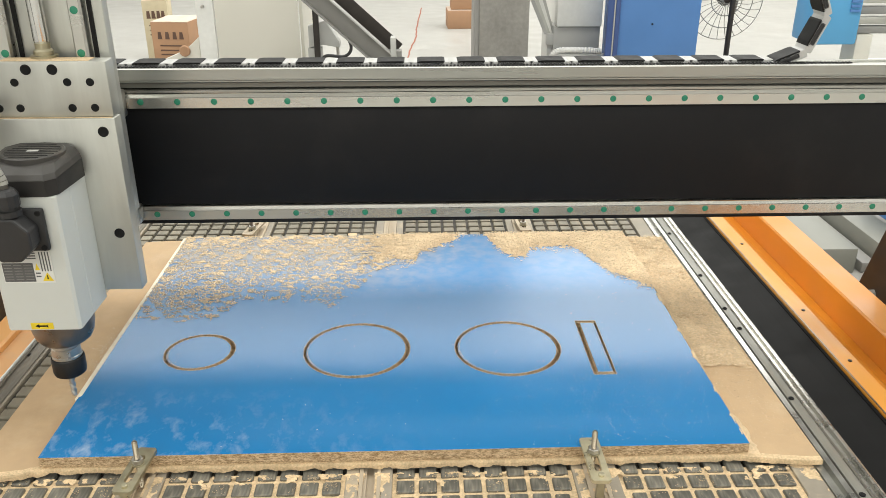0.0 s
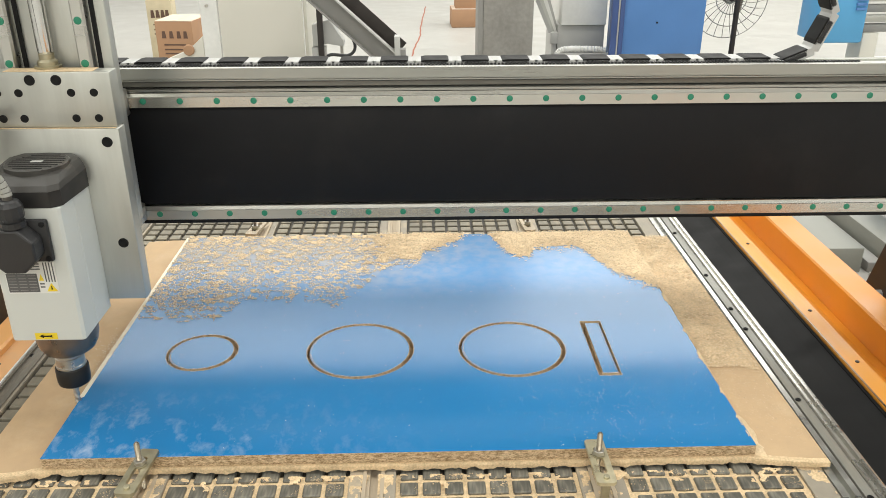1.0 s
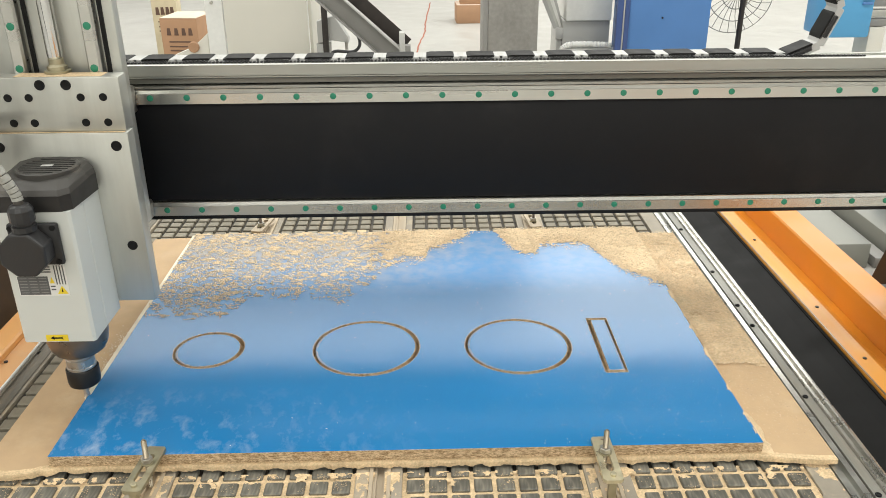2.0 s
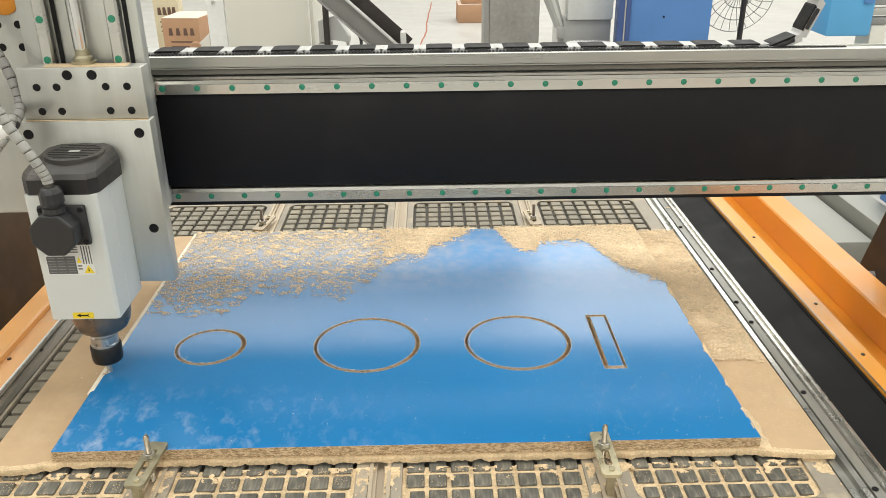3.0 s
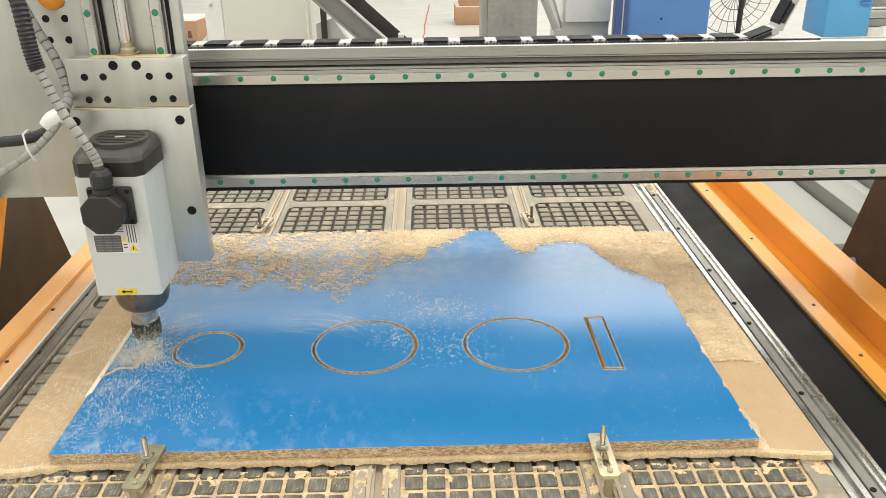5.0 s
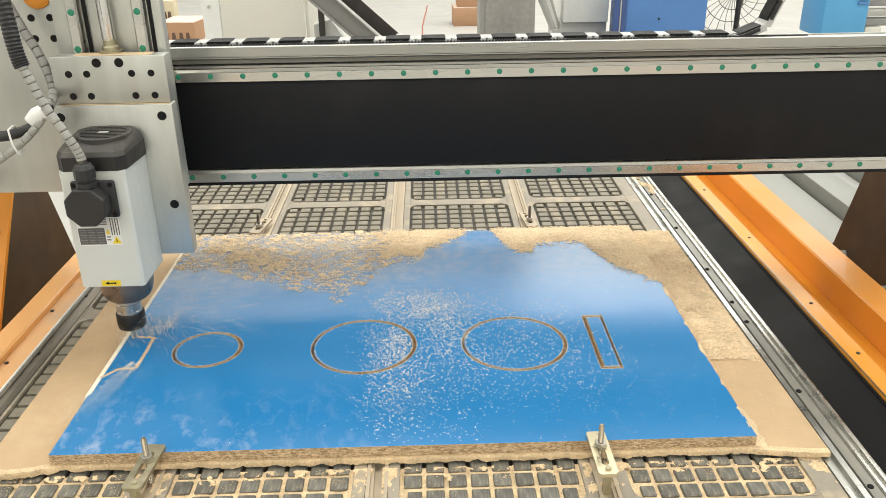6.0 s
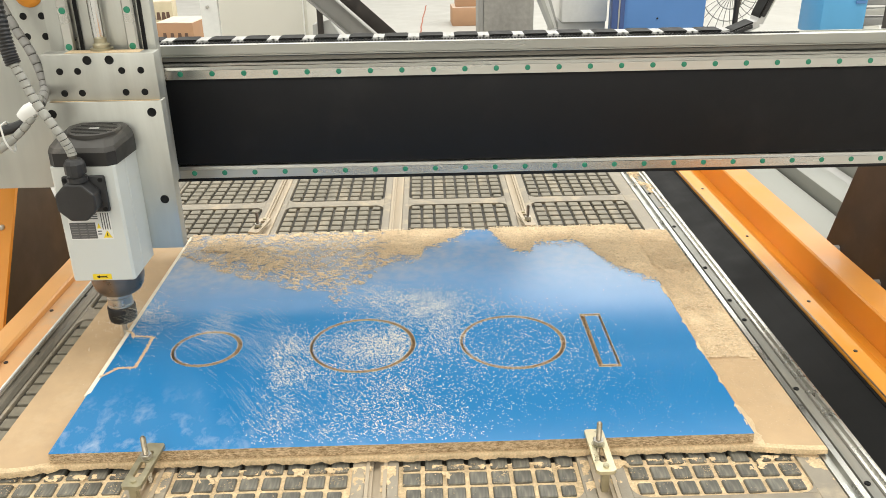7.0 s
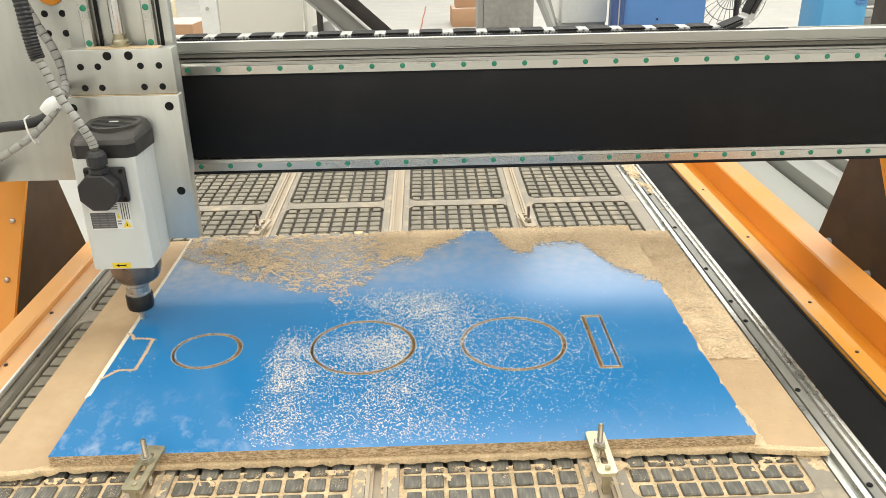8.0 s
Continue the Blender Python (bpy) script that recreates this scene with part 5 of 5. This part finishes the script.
def thrown_dust():
    """Pale chips that the cutter throws over the middle of the board, patch by patch."""
    r = random.Random(11)

    def dens(x, y):
        # thick along the left front and in the ring, thin to the right
        d = 0.0
        g = lambda cx, cy, sx, sy: math.exp(-((x - cx) / sx) ** 2 - ((y - cy) / sy) ** 2)
        d += 1.1 * g(-0.248, 1.22, 0.026, 0.065) + 1.15 * g(-0.232, 1.15, 0.030, 0.070) + 0.60 * g(-0.235, 1.02, 0.040, 0.06)
        d += 1.5 * g(-0.066, 1.245, 0.027, 0.048) + 0.50 * g(-0.105, 1.235, 0.07, 0.06)
        d += 0.45 * g(-0.055, 1.105, 0.035, 0.030) + 0.34 * g(-0.035, 1.07, 0.090, 0.10) + 0.24 * g(-0.06, 0.99, 0.12, 0.05)
        d += 0.62 * g(0.005, 1.355, 0.075, 0.045) + 0.55 * g(0.030, 1.275, 0.030, 0.05) + 0.5 * g(-0.06, 1.42, 0.10, 0.035)
        d += 0.24 * g(0.10, 1.22, 0.22, 0.18) + 0.24 * g(-0.155, 1.09, 0.10, 0.10) + 0.45 * g(-0.15, 1.25, 0.06, 0.06) + 0.35 * g(-0.02, 1.40, 0.11, 0.06)
        return d * (0.80 + 0.45 * fbm(x, y, 22, 12.0)) - 0.04
    cellw = 0.075
    patches = {}
    for _ in range(120000):
        x, y = r.uniform(-0.31, 0.42), r.uniform(0.97, 1.52)
        ring = math.hypot(x + 0.1185, y - 1.2505)
        if 0.0862 < ring < 0.0936:
            continue
        if dens(x, y) > r.uniform(0, 0.95):
            wob = 0.03 * noise.noise((x * 18, y * 18, 3))
            k = (int((x + wob + r.gauss(0, 0.022) + 1) / cellw), int((y - wob + r.gauss(0, 0.022)) / cellw))
            patches.setdefault(k, []).append((x, y))
    for k, pts in sorted(patches.items()):
        cx, cy = sum(p[0] for p in pts) / len(pts), sum(p[1] for p in pts) / len(pts)
        for share in (0, 1, 2):
            mine = pts[share::3]
            if len(mine) < 4:
                continue
            me = flake_mesh("thrown_chips", [(x - cx, y - cy) for x, y in mine], 0.0026, -0.0003, M["pale_chip"], 0.4, r)
            ob = new("thrown_chips", me)
            tagged(ob, "pale chips thrown over the blue board by the cutter", "wood chips", group="thrown chips", kind="stuff")
            ring = math.hypot(cx + 0.1185, cy - 1.2505) < 0.08
            if cx < -0.15 and cy < 1.13:
                t1 = r.uniform(6.6, 7.1) if share else r.uniform(6.9, 7.3)
            elif cx < -0.15:
                t1 = r.uniform(6.2, 6.5) if share else r.uniform(6.5, 7.0)
            elif cx < -0.085:
                t1 = r.uniform(6.1, 6.7) if share else r.uniform(6.5, 7.2)
            elif cy < 1.13:
                t1 = r.uniform(5.3, 6.4) if share else r.uniform(6.3, 7.2)
            elif ring:
                t1 = r.uniform(4.6, 5.6) if not share else r.uniform(5.4, 6.6)
            else:
                t1 = r.uniform(4.75, 5.75) if share else r.uniform(5.2, 6.2)
            if share == 2:
                t1 = r.uniform(6.6, 7.25)
            tx, ty = tool_at(t1 - 0.3)
            hid = pose(max(tx, -0.505) + 0.006, ty, 0.0142 - 0.0016)
            up = pose(tx + 0.02, ty, 0.055, r.uniform(-40, 40), r.uniform(-40, 40), 0)
            mid = pose(cx * 0.6 + tx * 0.4, cy * 0.6 + ty * 0.4, 0.085 + r.uniform(0, 0.03), r.uniform(-15, 15), r.uniform(-15, 15), 0)
            down = pose(cx, cy, BOARD_Z)
            MOVERS.append((ob, [(0.0, hid), (t1 - 0.32, hid), (t1 - 0.24, up), (t1 - 0.12, mid), (t1, down), (8.0, down)]))


def spray():
    """The burst of chips round the cutter as it turns into the board."""
    r = random.Random(21)
    for k in range(44):
        n = r.randint(150, 260)
        pts = [(r.gauss(0, 0.022), r.gauss(0, 0.022)) for _ in range(n)]
        me = flake_mesh("flying_chips", pts, 0.0017, 0.0, M["pale_chip"], 0.5, r)
        for v in me.vertices:
            v.co.z += 0.9 * abs(v.co.x) * (1 if k % 2 else -0.6) * 0.3
        ob = new("flying_chips", me)
        tagged(ob, "burst of chips flying from the cutter", "wood chips", group="flying chips", kind="stuff")
        t0 = 4.36 + 0.5 * k / 44
        tx, ty = tool_at(t0)
        a = r.uniform(3.5, 5.5) if k % 2 else r.uniform(4.3, 5.1)
        reach = r.uniform(0.05, 0.20) if k % 2 else r.uniform(0.10, 0.27)
        ex, ey = tx + reach * math.cos(a), ty + reach * math.sin(a) * 1.3
        end_z = BOARD_Z if ex > BX0 + 0.03 else MDF_Z
        ez = end_z + 0.0002
        if ex > BX0 + 0.03:        # skids on off the board on to the brown sheet beside it
            ex2, ey2 = -0.60 + r.uniform(-0.02, 0.015), ey - 0.02
        else:
            ex2, ey2 = min(ex, -0.585), ey
        hid = pose(tx + 0.012, ty, 0.0135)
        rows = [(0.0, hid), (t0, hid), (t0 + 0.10, pose(tx + 0.3 * (ex - tx), ty + 0.3 * (ey - ty), 0.045 + r.uniform(0, 0.03), r.uniform(-70, 70), r.uniform(-70, 70), 0)),
                (t0 + 0.25, pose(tx + 0.75 * (ex - tx), ty + 0.75 * (ey - ty), 0.055 + r.uniform(0, 0.035), r.uniform(-60, 60), r.uniform(-60, 60), 30)),
                (t0 + 0.45, pose(ex, ey, ez + 0.012, 10, 10, 40)), (t0 + 0.75, pose(ex2, ey2, (MDF_Z if ex2 < -0.57 else BOARD_Z) + 0.0002, 0, 0, 60)), (t0 + 1.0, pose(ex2, ey2, -0.02, 0, 0, 60)), (8.0, pose(ex2, ey2, -0.02, 0, 0, 60))]
        MOVERS.append((ob, rows))


def puffs():
    """Dense fine dust that stands round the cutter during the burst."""
    r = random.Random(33)
    for k in range(14):
        n = 2600
        me = flake_mesh("dust_puff", [(0, 0)] * n, 0.0015, 0.0, M["pale_chip"], 0.6, r)
        a = 2 * math.pi * k / 14
        for i in range(n):
            h = abs(r.gauss(0, 0.020))
            off = Vector((r.gauss(0, 0.010 + 0.45 * h), r.gauss(0, 0.011 + 0.45 * h), h))
            for v in me.vertices[4 * i:4 * i + 4]:
                v.co += off
        ob = new("dust_puff", me)
        tagged(ob, "puff of fine pale dust round the cutter", "wood dust", group="dust puffs", kind="stuff")
        t0 = 4.29 + 0.034 * k
        t2 = t0 + r.uniform(0.22, 0.36)
        x, y = tool_at(t0)
        spot = (x + 0.014 * math.cos(a), y + 0.010 * math.sin(a) - 0.006)
        x2, y2 = tool_at(t2)
        top = pose(x2 + 0.016 * math.cos(a), y2 + 0.012 * math.sin(a) - 0.012, BOARD_Z + 0.002)
        out = pose(x2 + 0.032 * math.cos(a) - 0.010, y2 - 0.025 + 0.02 * math.sin(a), BOARD_Z + 0.006, 40)
        lie = pose(x2 - 0.005, y2 - 0.012, -0.03, 100)
        MOVERS.append((ob, [(0.0, pose(-0.50, spot[1], -0.06)), (t0, pose(-0.50, spot[1], -0.06)), (t0 + 0.08, top), (t2, out), (t2 + 0.25, lie), (8.0, lie)]))


def dust_jets():
    """Thin trails of fine dust blown out of the fresh cut while the cutter turns its second corner."""
    r = random.Random(44)
    for (x0, y0), (x1, y1), rise, wide, n, t0, t2 in (((-0.512, 1.215), (-0.548, 1.035), 0.012, 0.010, 1500, 5.55, 6.45), ((-0.500, 1.225), (-0.520, 1.09), 0.006, 0.006, 900, 5.45, 6.30),
                                                     ((-0.490, 1.33), (-0.420, 1.47), 0.075, 0.020, 1300, 5.80, 6.55)):
        me = flake_mesh("dust_jet", [(0, 0)] * n, 0.0012, 0.0, M["pale_chip"], 0.6, r)
        for i in range(n):
            u = r.random() ** 1.5
            sp = wide * (0.25 + u)
            off = Vector(((x1 - x0) * u + r.gauss(0, sp), (y1 - y0) * u + r.gauss(0, sp), abs(r.gauss(0, 0.25 * sp)) + rise * u))
            for v in me.vertices[4 * i:4 * i + 4]:
                v.co += off
        ob = new("dust_jet", me)
        tagged(ob, "thin trail of pale dust blown from the cut", "wood dust", group="dust jets", kind="stuff")
        low, up = pose(x0, y0, -0.10), pose(x0, y0, BOARD_Z + 0.001)
        drift = pose(x0 + 0.15 * (x1 - x0), y0 + 0.15 * (y1 - y0), BOARD_Z + 0.002)
        MOVERS.append((ob, [(0.0, low), (t0, low), (t0 + 0.15, up), (t2, drift), (t2 + 0.3, low), (8.0, low)]))


puffs()
dust_jets()
swept_clumps()
kerf_trail()
thrown_dust()
spray()


# ---------------------------------------------------------------- the workshop behind the machine
def carton(m, w, d, h, label, lid, bars=True, body="cardboard"):
    c = thing("cardboard_box", label, "cardboard box", m, group="cardboard boxes")
    part("carton_body", box(-w / 2, w / 2, 0, d, 0, h, 0.006), M[body], c)
    part("carton_top", box(-w / 2 + 0.004, w / 2 - 0.004, 0.004, d - 0.004, h + 0.0005, h + 0.006, 0.002), lid, c, "paler carton lid")
    part("tape", box(-0.03, 0.03, 0.006, d - 0.006, h + 0.0065, h + 0.0075), M["cardboard_top"], c)
    if bars:
        for i, x in enumerate((-0.28, -0.08, 0.12, 0.3)):
            part("print_mark", prism([(x * w - 0.02, h * 0.72), (x * w + 0.02, h * 0.72), (x * w + 0.012, h * 0.84), (x * w - 0.014, h * 0.84)], "y", -0.003, -0.0005), M["ink"], c, smooth=False)
        for z in (0.45, 0.52, 0.6):
            part("print_bar", box(-0.3 * w, 0.28 * w, -0.003, -0.0005, h * z, h * z + 0.012), M["ink"], c)
    return c


carton(pose(-2.215, 7.45, FLOOR_Z, 0, 0, -6), 0.34, 0.42, 0.52, "printed brown cardboard carton on the workshop floor", M["cardboard_top"])
carton(pose(-2.60, 8.35, FLOOR_Z, 0, 0, 8), 0.24, 0.30, 0.60, "smaller pale printed carton behind another", M["cardboard_top"], body="cardboard_pale")
carton(pose(0.53, 10.45, FLOOR_Z, 0, 0, 2), 0.34, 0.40, 0.22, "flat reddish brown carton on the far floor", M["cardboard_top"], False)
carton(pose(0.55, 10.50, FLOOR_Z + 0.2285, 0, 0, 0), 0.30, 0.36, 0.24, "pale carton stacked on a brown one", M["cardboard_top"], False)


def cream_cabinet():
    c = thing("machine_housing", "cream enamelled sheet steel machine housing", "machine")
    part("front_panel", box(-1.56, -0.925, 6.45, 6.48, FLOOR_Z + 0.08, 0.55, 0.006), M["cream"], c)
    part("side_panel", box(-0.922, -0.895, 6.49, 7.2, FLOOR_Z + 0.08, 0.55, 0.006), M["cream"], c)
    part("corner_panel", box(-1.70, -1.565, 6.44, 6.475, FLOOR_Z + 0.08, 0.55, 0.01), M["white_plastic"], c, "pale rounded corner post")
    part("apron", prism([(-1.99, FLOOR_Z + 0.05), (-1.705, FLOOR_Z + 0.05), (-1.705, -0.25), (-1.76, -0.30), (-1.84, -0.36), (-1.99, -0.42)], "y", 6.46, 6.5, 0.004), M["cream"], c, "sloping cream apron", smooth=False)
    part("knob", turned([(0.042, 6.455), (0.042, 6.440), (0.036, 6.435)], "y", (-1.82, 0, -0.355), 24), M["cardboard"], c, "round brown cover")
    part("catch", turned([(0.012, 6.435), (0.012, 6.41), (0.007, 6.40)], "y", (-1.64, 0, -0.02), 12), M["steel"], c)
    part("plinth", box(-1.9, -0.85, 6.5, 7.2, FLOOR_Z, FLOOR_Z + 0.075), M["frame_grey"], c)


def sloping_channel():
    c = thing("sloping_brace", "grey painted steel channel leaning across the workshop", "steel brace")
    a, b = Vector((-2.24, 5.5, 1.583)), Vector((-0.185, 5.5, -0.279))
    d = (b - a).normalized()
    m = Matrix((d, Vector((0, 1, 0)), d.cross(Vector((0, 1, 0))))).transposed().to_4x4()
    m.translation = a
    L = (b - a).length
    # one grey channel: light upper flange and dark inner face carry the shading
    for nm, ext, mt in (("web", (0, L, 0.0, 0.012, -0.075, 0.055), M["frame_grey"]), ("flange", (0, L, -0.06, -0.0005, 0.045, 0.055), M["light_grey"]), ("flange", (0, L, -0.06, -0.0005, -0.075, -0.065), M["frame_grey"])):
        bm = box(*ext, 0.001)
        bm.transform(m)
        part(nm, bm, mt, c)
    bm = box(0, L - 0.02, 0.10, 0.112, -0.04, 0.128, 0.001)
    bm.transform(m)
    part("rear_web", bm, M["leg"], c, "dark inner face")
    part("end_plate", box(-0.19, -0.155, 5.43, 5.52, -0.24, -0.10, 0.002), M["light_grey"], c)
    part("standing_leg", box(-0.21, -0.12, 5.52, 5.60, FLOOR_Z, -0.2, 0.003), M["frame_grey"], c)


def column():
    c = thing("pillar", "rough grey stone-faced pillar standing on the floor", "pillar")
    part("shaft", box(0.505, 0.925, 7.0, 7.40, FLOOR_Z, 2.7, 0.01), M["stone"], c)
    # added strip that marks off the pillar's darker left side
    part("side_strip", box(0.462, 0.504, 7.01, 7.38, FLOOR_Z, 2.7, 0.004), M["frame_grey"], c, "grey strip added for the pillar's darker left side")
    part("foot", box(0.44, 0.95, 6.97, 7.43, FLOOR_Z + 0.0005, FLOOR_Z + 0.06, 0.01), M["frame_grey"], c)


def small_stand():
    c = thing("machine_stand", "pale machine leg with a black post and hose", "machine")
    part("post", box(-0.785, -0.743, 6.18, 6.22, FLOOR_Z, 0.6, 0.004), M["leg"], c, "black upright post")
    part("arm", prism([(-0.83, -0.14), (-0.70, -0.10), (-0.60, -0.26), (-0.60, -0.30), (-0.72, -0.28), (-0.83, -0.30)], "y", 6.24, 6.34, 0.004), M["light_grey"], c, "pale grey bracket", smooth=False)
    part("base", box(-0.84, -0.74, 6.24, 6.36, FLOOR_Z, -0.305, 0.004), M["light_grey"], c)
    part("foot_screw", turned([(0.012, -0.42), (0.012, -0.29)], "z", (-0.62, 6.29, 0), 10), M["steel"], c)
    p = smooth_path([(-0.72, 6.17, 0.02), (-0.62, 6.16, -0.12), (-0.53, 6.16, -0.22), (-0.51, 6.16, -0.30), (-0.56, 6.16, -0.35), (-0.68, 6.16, -0.345), (-0.72, 6.17, -0.36)], 8)
    part("hose", tube(p, 0.012, 8), M["black_plastic"], c, "black hose")


def grey_machine():
    c = thing("rail_machine", "pale grey machine with bright sloping guide rails", "machine")
    for k, (dx, mt) in enumerate(((0.0, M["light_grey"]), (0.05, M["alu"]), (0.10, M["white_plastic"]), (0.14, M["light_grey"]))):
        part("guide_rail", prism([(0.90 + dx, 0.10), (0.935 + dx, 0.10), (1.165 + dx * 0.5, -0.40), (1.135 + dx * 0.5, -0.41)], "y", 7.5 + k * 0.03, 7.53 + k * 0.03 - 0.004), mt, c, smooth=False)
    part("rail_end", box(1.150, 1.213, 7.47, 7.55, -0.50, -0.40, 0.003), M["light_grey"], c)
    part("table_top", box(1.235, 1.64, 7.45, 8.2, -0.335, 0.20, 0.008), M["white_plastic"], c, "white box on the table")
    part("cabinet", box(1.215, 1.64, 7.50, 8.2, FLOOR_Z, -0.340, 0.006), M["light_grey"], c)
    part("leg", box(1.165, 1.205, 7.5, 7.56, FLOOR_Z, -0.505, 0.003), M["light_grey"], c)
    p = smooth_path([(1.18, 7.3, -0.56), (1.24, 7.3, -0.52), (1.40, 7.3, -0.515), (1.55, 7.3, -0.52), (1.62, 7.3, -0.53)], 10)
    part("white_hose", tube(p, lambda i: 0.022 + 0.006 * (i % 2), 10), M["white_plastic"], c, "ribbed white hose")
    part("hose_rest", box(1.16, 1.66, 7.27, 7.33, FLOOR_Z, -0.55, 0.004), M["light_grey"], c)


def blue_cabinet():
    c = thing("blue_cabinet", "tall blue enamelled steel control cabinet", "cabinet")
    part("door", box(1.69, 2.37, 7.0, 7.025, FLOOR_Z + 0.06, 1.0, 0.004), M["blue_paint"], c, "plain blue cabinet door")
    part("body", box(1.69, 2.375, 7.026, 7.6, FLOOR_Z + 0.06, 1.0, 0.004), M["blue_paint"], c)
    part("post", box(1.585, 1.635, 6.99, 7.05, FLOOR_Z, 1.0, 0.003), M["dark_blue"], c, "dark blue corner post")
    part("pale_seal", box(1.637, 1.648, 6.99, 7.05, FLOOR_Z, 1.0), M["light_grey"], c)
    part("post", box(1.65, 1.687, 6.98, 7.05, FLOOR_Z, 1.0, 0.003), M["dark_blue"], c)
    part("lock", turned([(0.008, 6.999), (0.008, 6.99)], "y", (1.97, 0, -0.25), 10), M["hole"], c)
    part("plinth", box(1.69, 2.375, 7.03, 7.6, FLOOR_Z, FLOOR_Z + 0.059), M["leg"], c)


def fan():
    c = thing("standing_fan", "grey wire guard of a large standing fan", "fan")
    cx, cy, cz = 2.78, 7.62, -0.12
    for k in range(28):
        a = 2 * math.pi * k / 28
        p = smooth_path([(cx + 0.03 * math.cos(a), cy - 0.09, cz + 0.03 * math.sin(a)), (cx + 0.2 * math.cos(a + 0.25), cy - 0.07, cz + 0.2 * math.sin(a + 0.25)), (cx + 0.36 * math.cos(a + 0.4), cy, cz + 0.36 * math.sin(a + 0.4))], 4)
        part("guard_wire", tube(p, 0.0032, 5), M["wire"], c)
    for r in (0.14, 0.25, 0.36):
        p = [Vector((cx + r * math.cos(a), cy - 0.09 * (1 - (r / 0.36) ** 2), cz + r * math.sin(a))) for a in [2 * math.pi * k / 40 for k in range(41)]]
        part("guard_ring", tube(p, 0.0045, 6), M["wire"], c)
    part("pole", turned([(0.024, FLOOR_Z + 0.02), (0.024, 0.9)], "z", (2.83, 7.52, 0), 16), M["leg"], c, "dark fan pole")
    part("base", turned([(0.25, FLOOR_Z), (0.25, FLOOR_Z + 0.02), (0.03, FLOOR_Z + 0.05)], "z", (2.83, 7.52, 0), 24), M["leg"], c)
    part("blade_hub", turned([(0.05, 7.56), (0.06, 7.60), (0.05, 7.68)], "y", (cx, 0, cz), 16), M["leg"], c)
    part("blade", prism([(2.90, -0.26), (2.93, -0.10), (2.95, 0.10), (2.90, 0.14), (2.85, 0.0), (2.86, -0.18)], "y", 7.63, 7.645), M["brown_steel"], c, "brown fan blade")


def blue_lathe():
    c = thing("blue_machine", "bright blue machine with grey aluminium rails on a white stand", "machine")
    part("motor", box(3.08, 3.43, 6.4, 6.8, -0.33, 0.25, 0.02), M["machine_blue"], c, "blue motor housing")
    for k in range(6):
        part("vent_fin", box(3.33, 3.41, 6.385, 6.399, -0.08 + 0.035 * k, -0.06 + 0.035 * k, 0.003), M["blue_paint"], c)
    for k, z in enumerate((-0.26, -0.19, -0.11, -0.03, 0.06)):
        part("rail", box(3.435, 4.6, 6.5 + 0.02 * (k % 2), 6.6, z, z + 0.055, 0.006), M["alu_beam"] if k % 2 else M["frame_grey"], c)
    part("stand", box(3.47, 3.60, 6.48, 6.7, FLOOR_Z, -0.265, 0.01), M["cream"], c, "cream stand")
    part("stand", box(4.2, 4.35, 6.48, 6.7, FLOOR_Z, -0.265, 0.01), M["cream"], c)
    part("under_rail", box(3.605, 4.6, 6.5, 6.6, -0.52, -0.47, 0.006), M["white_plastic"], c)


def floor_rails():
    """Pale grey steel sections of a neighbouring machine bed, lying beside the orange beam."""
    c = thing("steel_profiles", "pale grey steel sections of a neighbouring machine on the floor", "steel profiles")
    for x0, w, h, mt in ((1.42, 0.16, 0.10, "mid_grey"), (1.60, 0.09, 0.05, "frame_grey"), (1.72, 0.22, 0.12, "mid_grey"), (1.97, 0.07, 0.05, "frame_grey"), (2.06, 0.16, 0.12, "mid_grey"), (2.26, 0.12, 0.06, "frame_grey"), (2.40, 0.20, 0.12, "mid_grey")):
        part("steel_section", box(x0, x0 + w, 3.25, 6.0, FLOOR_Z, FLOOR_Z + h, 0.006), M[mt], c)
    part("foot_plate", box(1.95, 2.16, 3.05, 3.2, FLOOR_Z, FLOOR_Z + 0.03, 0.004), M["light_grey"], c)
    part("foot_rib", box(2.0, 2.03, 3.07, 3.2, FLOOR_Z + 0.031, FLOOR_Z + 0.12, 0.004), M["frame_grey"], c)
    part("foot_rib", box(2.07, 2.10, 3.07, 3.2, FLOOR_Z + 0.031, FLOOR_Z + 0.12, 0.004), M["frame_grey"], c)
    t = thing("blue_tool_box", "blue painted steel box standing on the floor", "box")
    part("body", box(2.22, 2.62, 3.35, 3.75, FLOOR_Z + 0.13, FLOOR_Z + 0.40, 0.008), M["blue_paint"], t)
    part("lid", box(2.215, 2.625, 3.345, 3.755, FLOOR_Z + 0.4005, FLOOR_Z + 0.43, 0.006), M["dark_blue"], t)
    part("stand", box(2.24, 2.60, 3.37, 3.73, FLOOR_Z + 0.1205, FLOOR_Z + 0.1295), M["leg"], t)


cream_cabinet()
sloping_channel()
column()
small_stand()
grey_machine()
blue_cabinet()
fan()
blue_lathe()
floor_rails()


# ---------------------------------------------------------------- what moves
def motions():
    walk(GANTRY, [(t, pose(0, y, 0)) for t, x, y, z in TOOL])
    walk(CARRIAGE, [(t, pose(x, y, 0)) for t, x, y, z in TOOL])
    walk(HEAD, [(t, pose(x, y, z)) for t, x, y, z in TOOL])
    for ob, rows in MOVERS:
        walk(ob, rows)


motions()
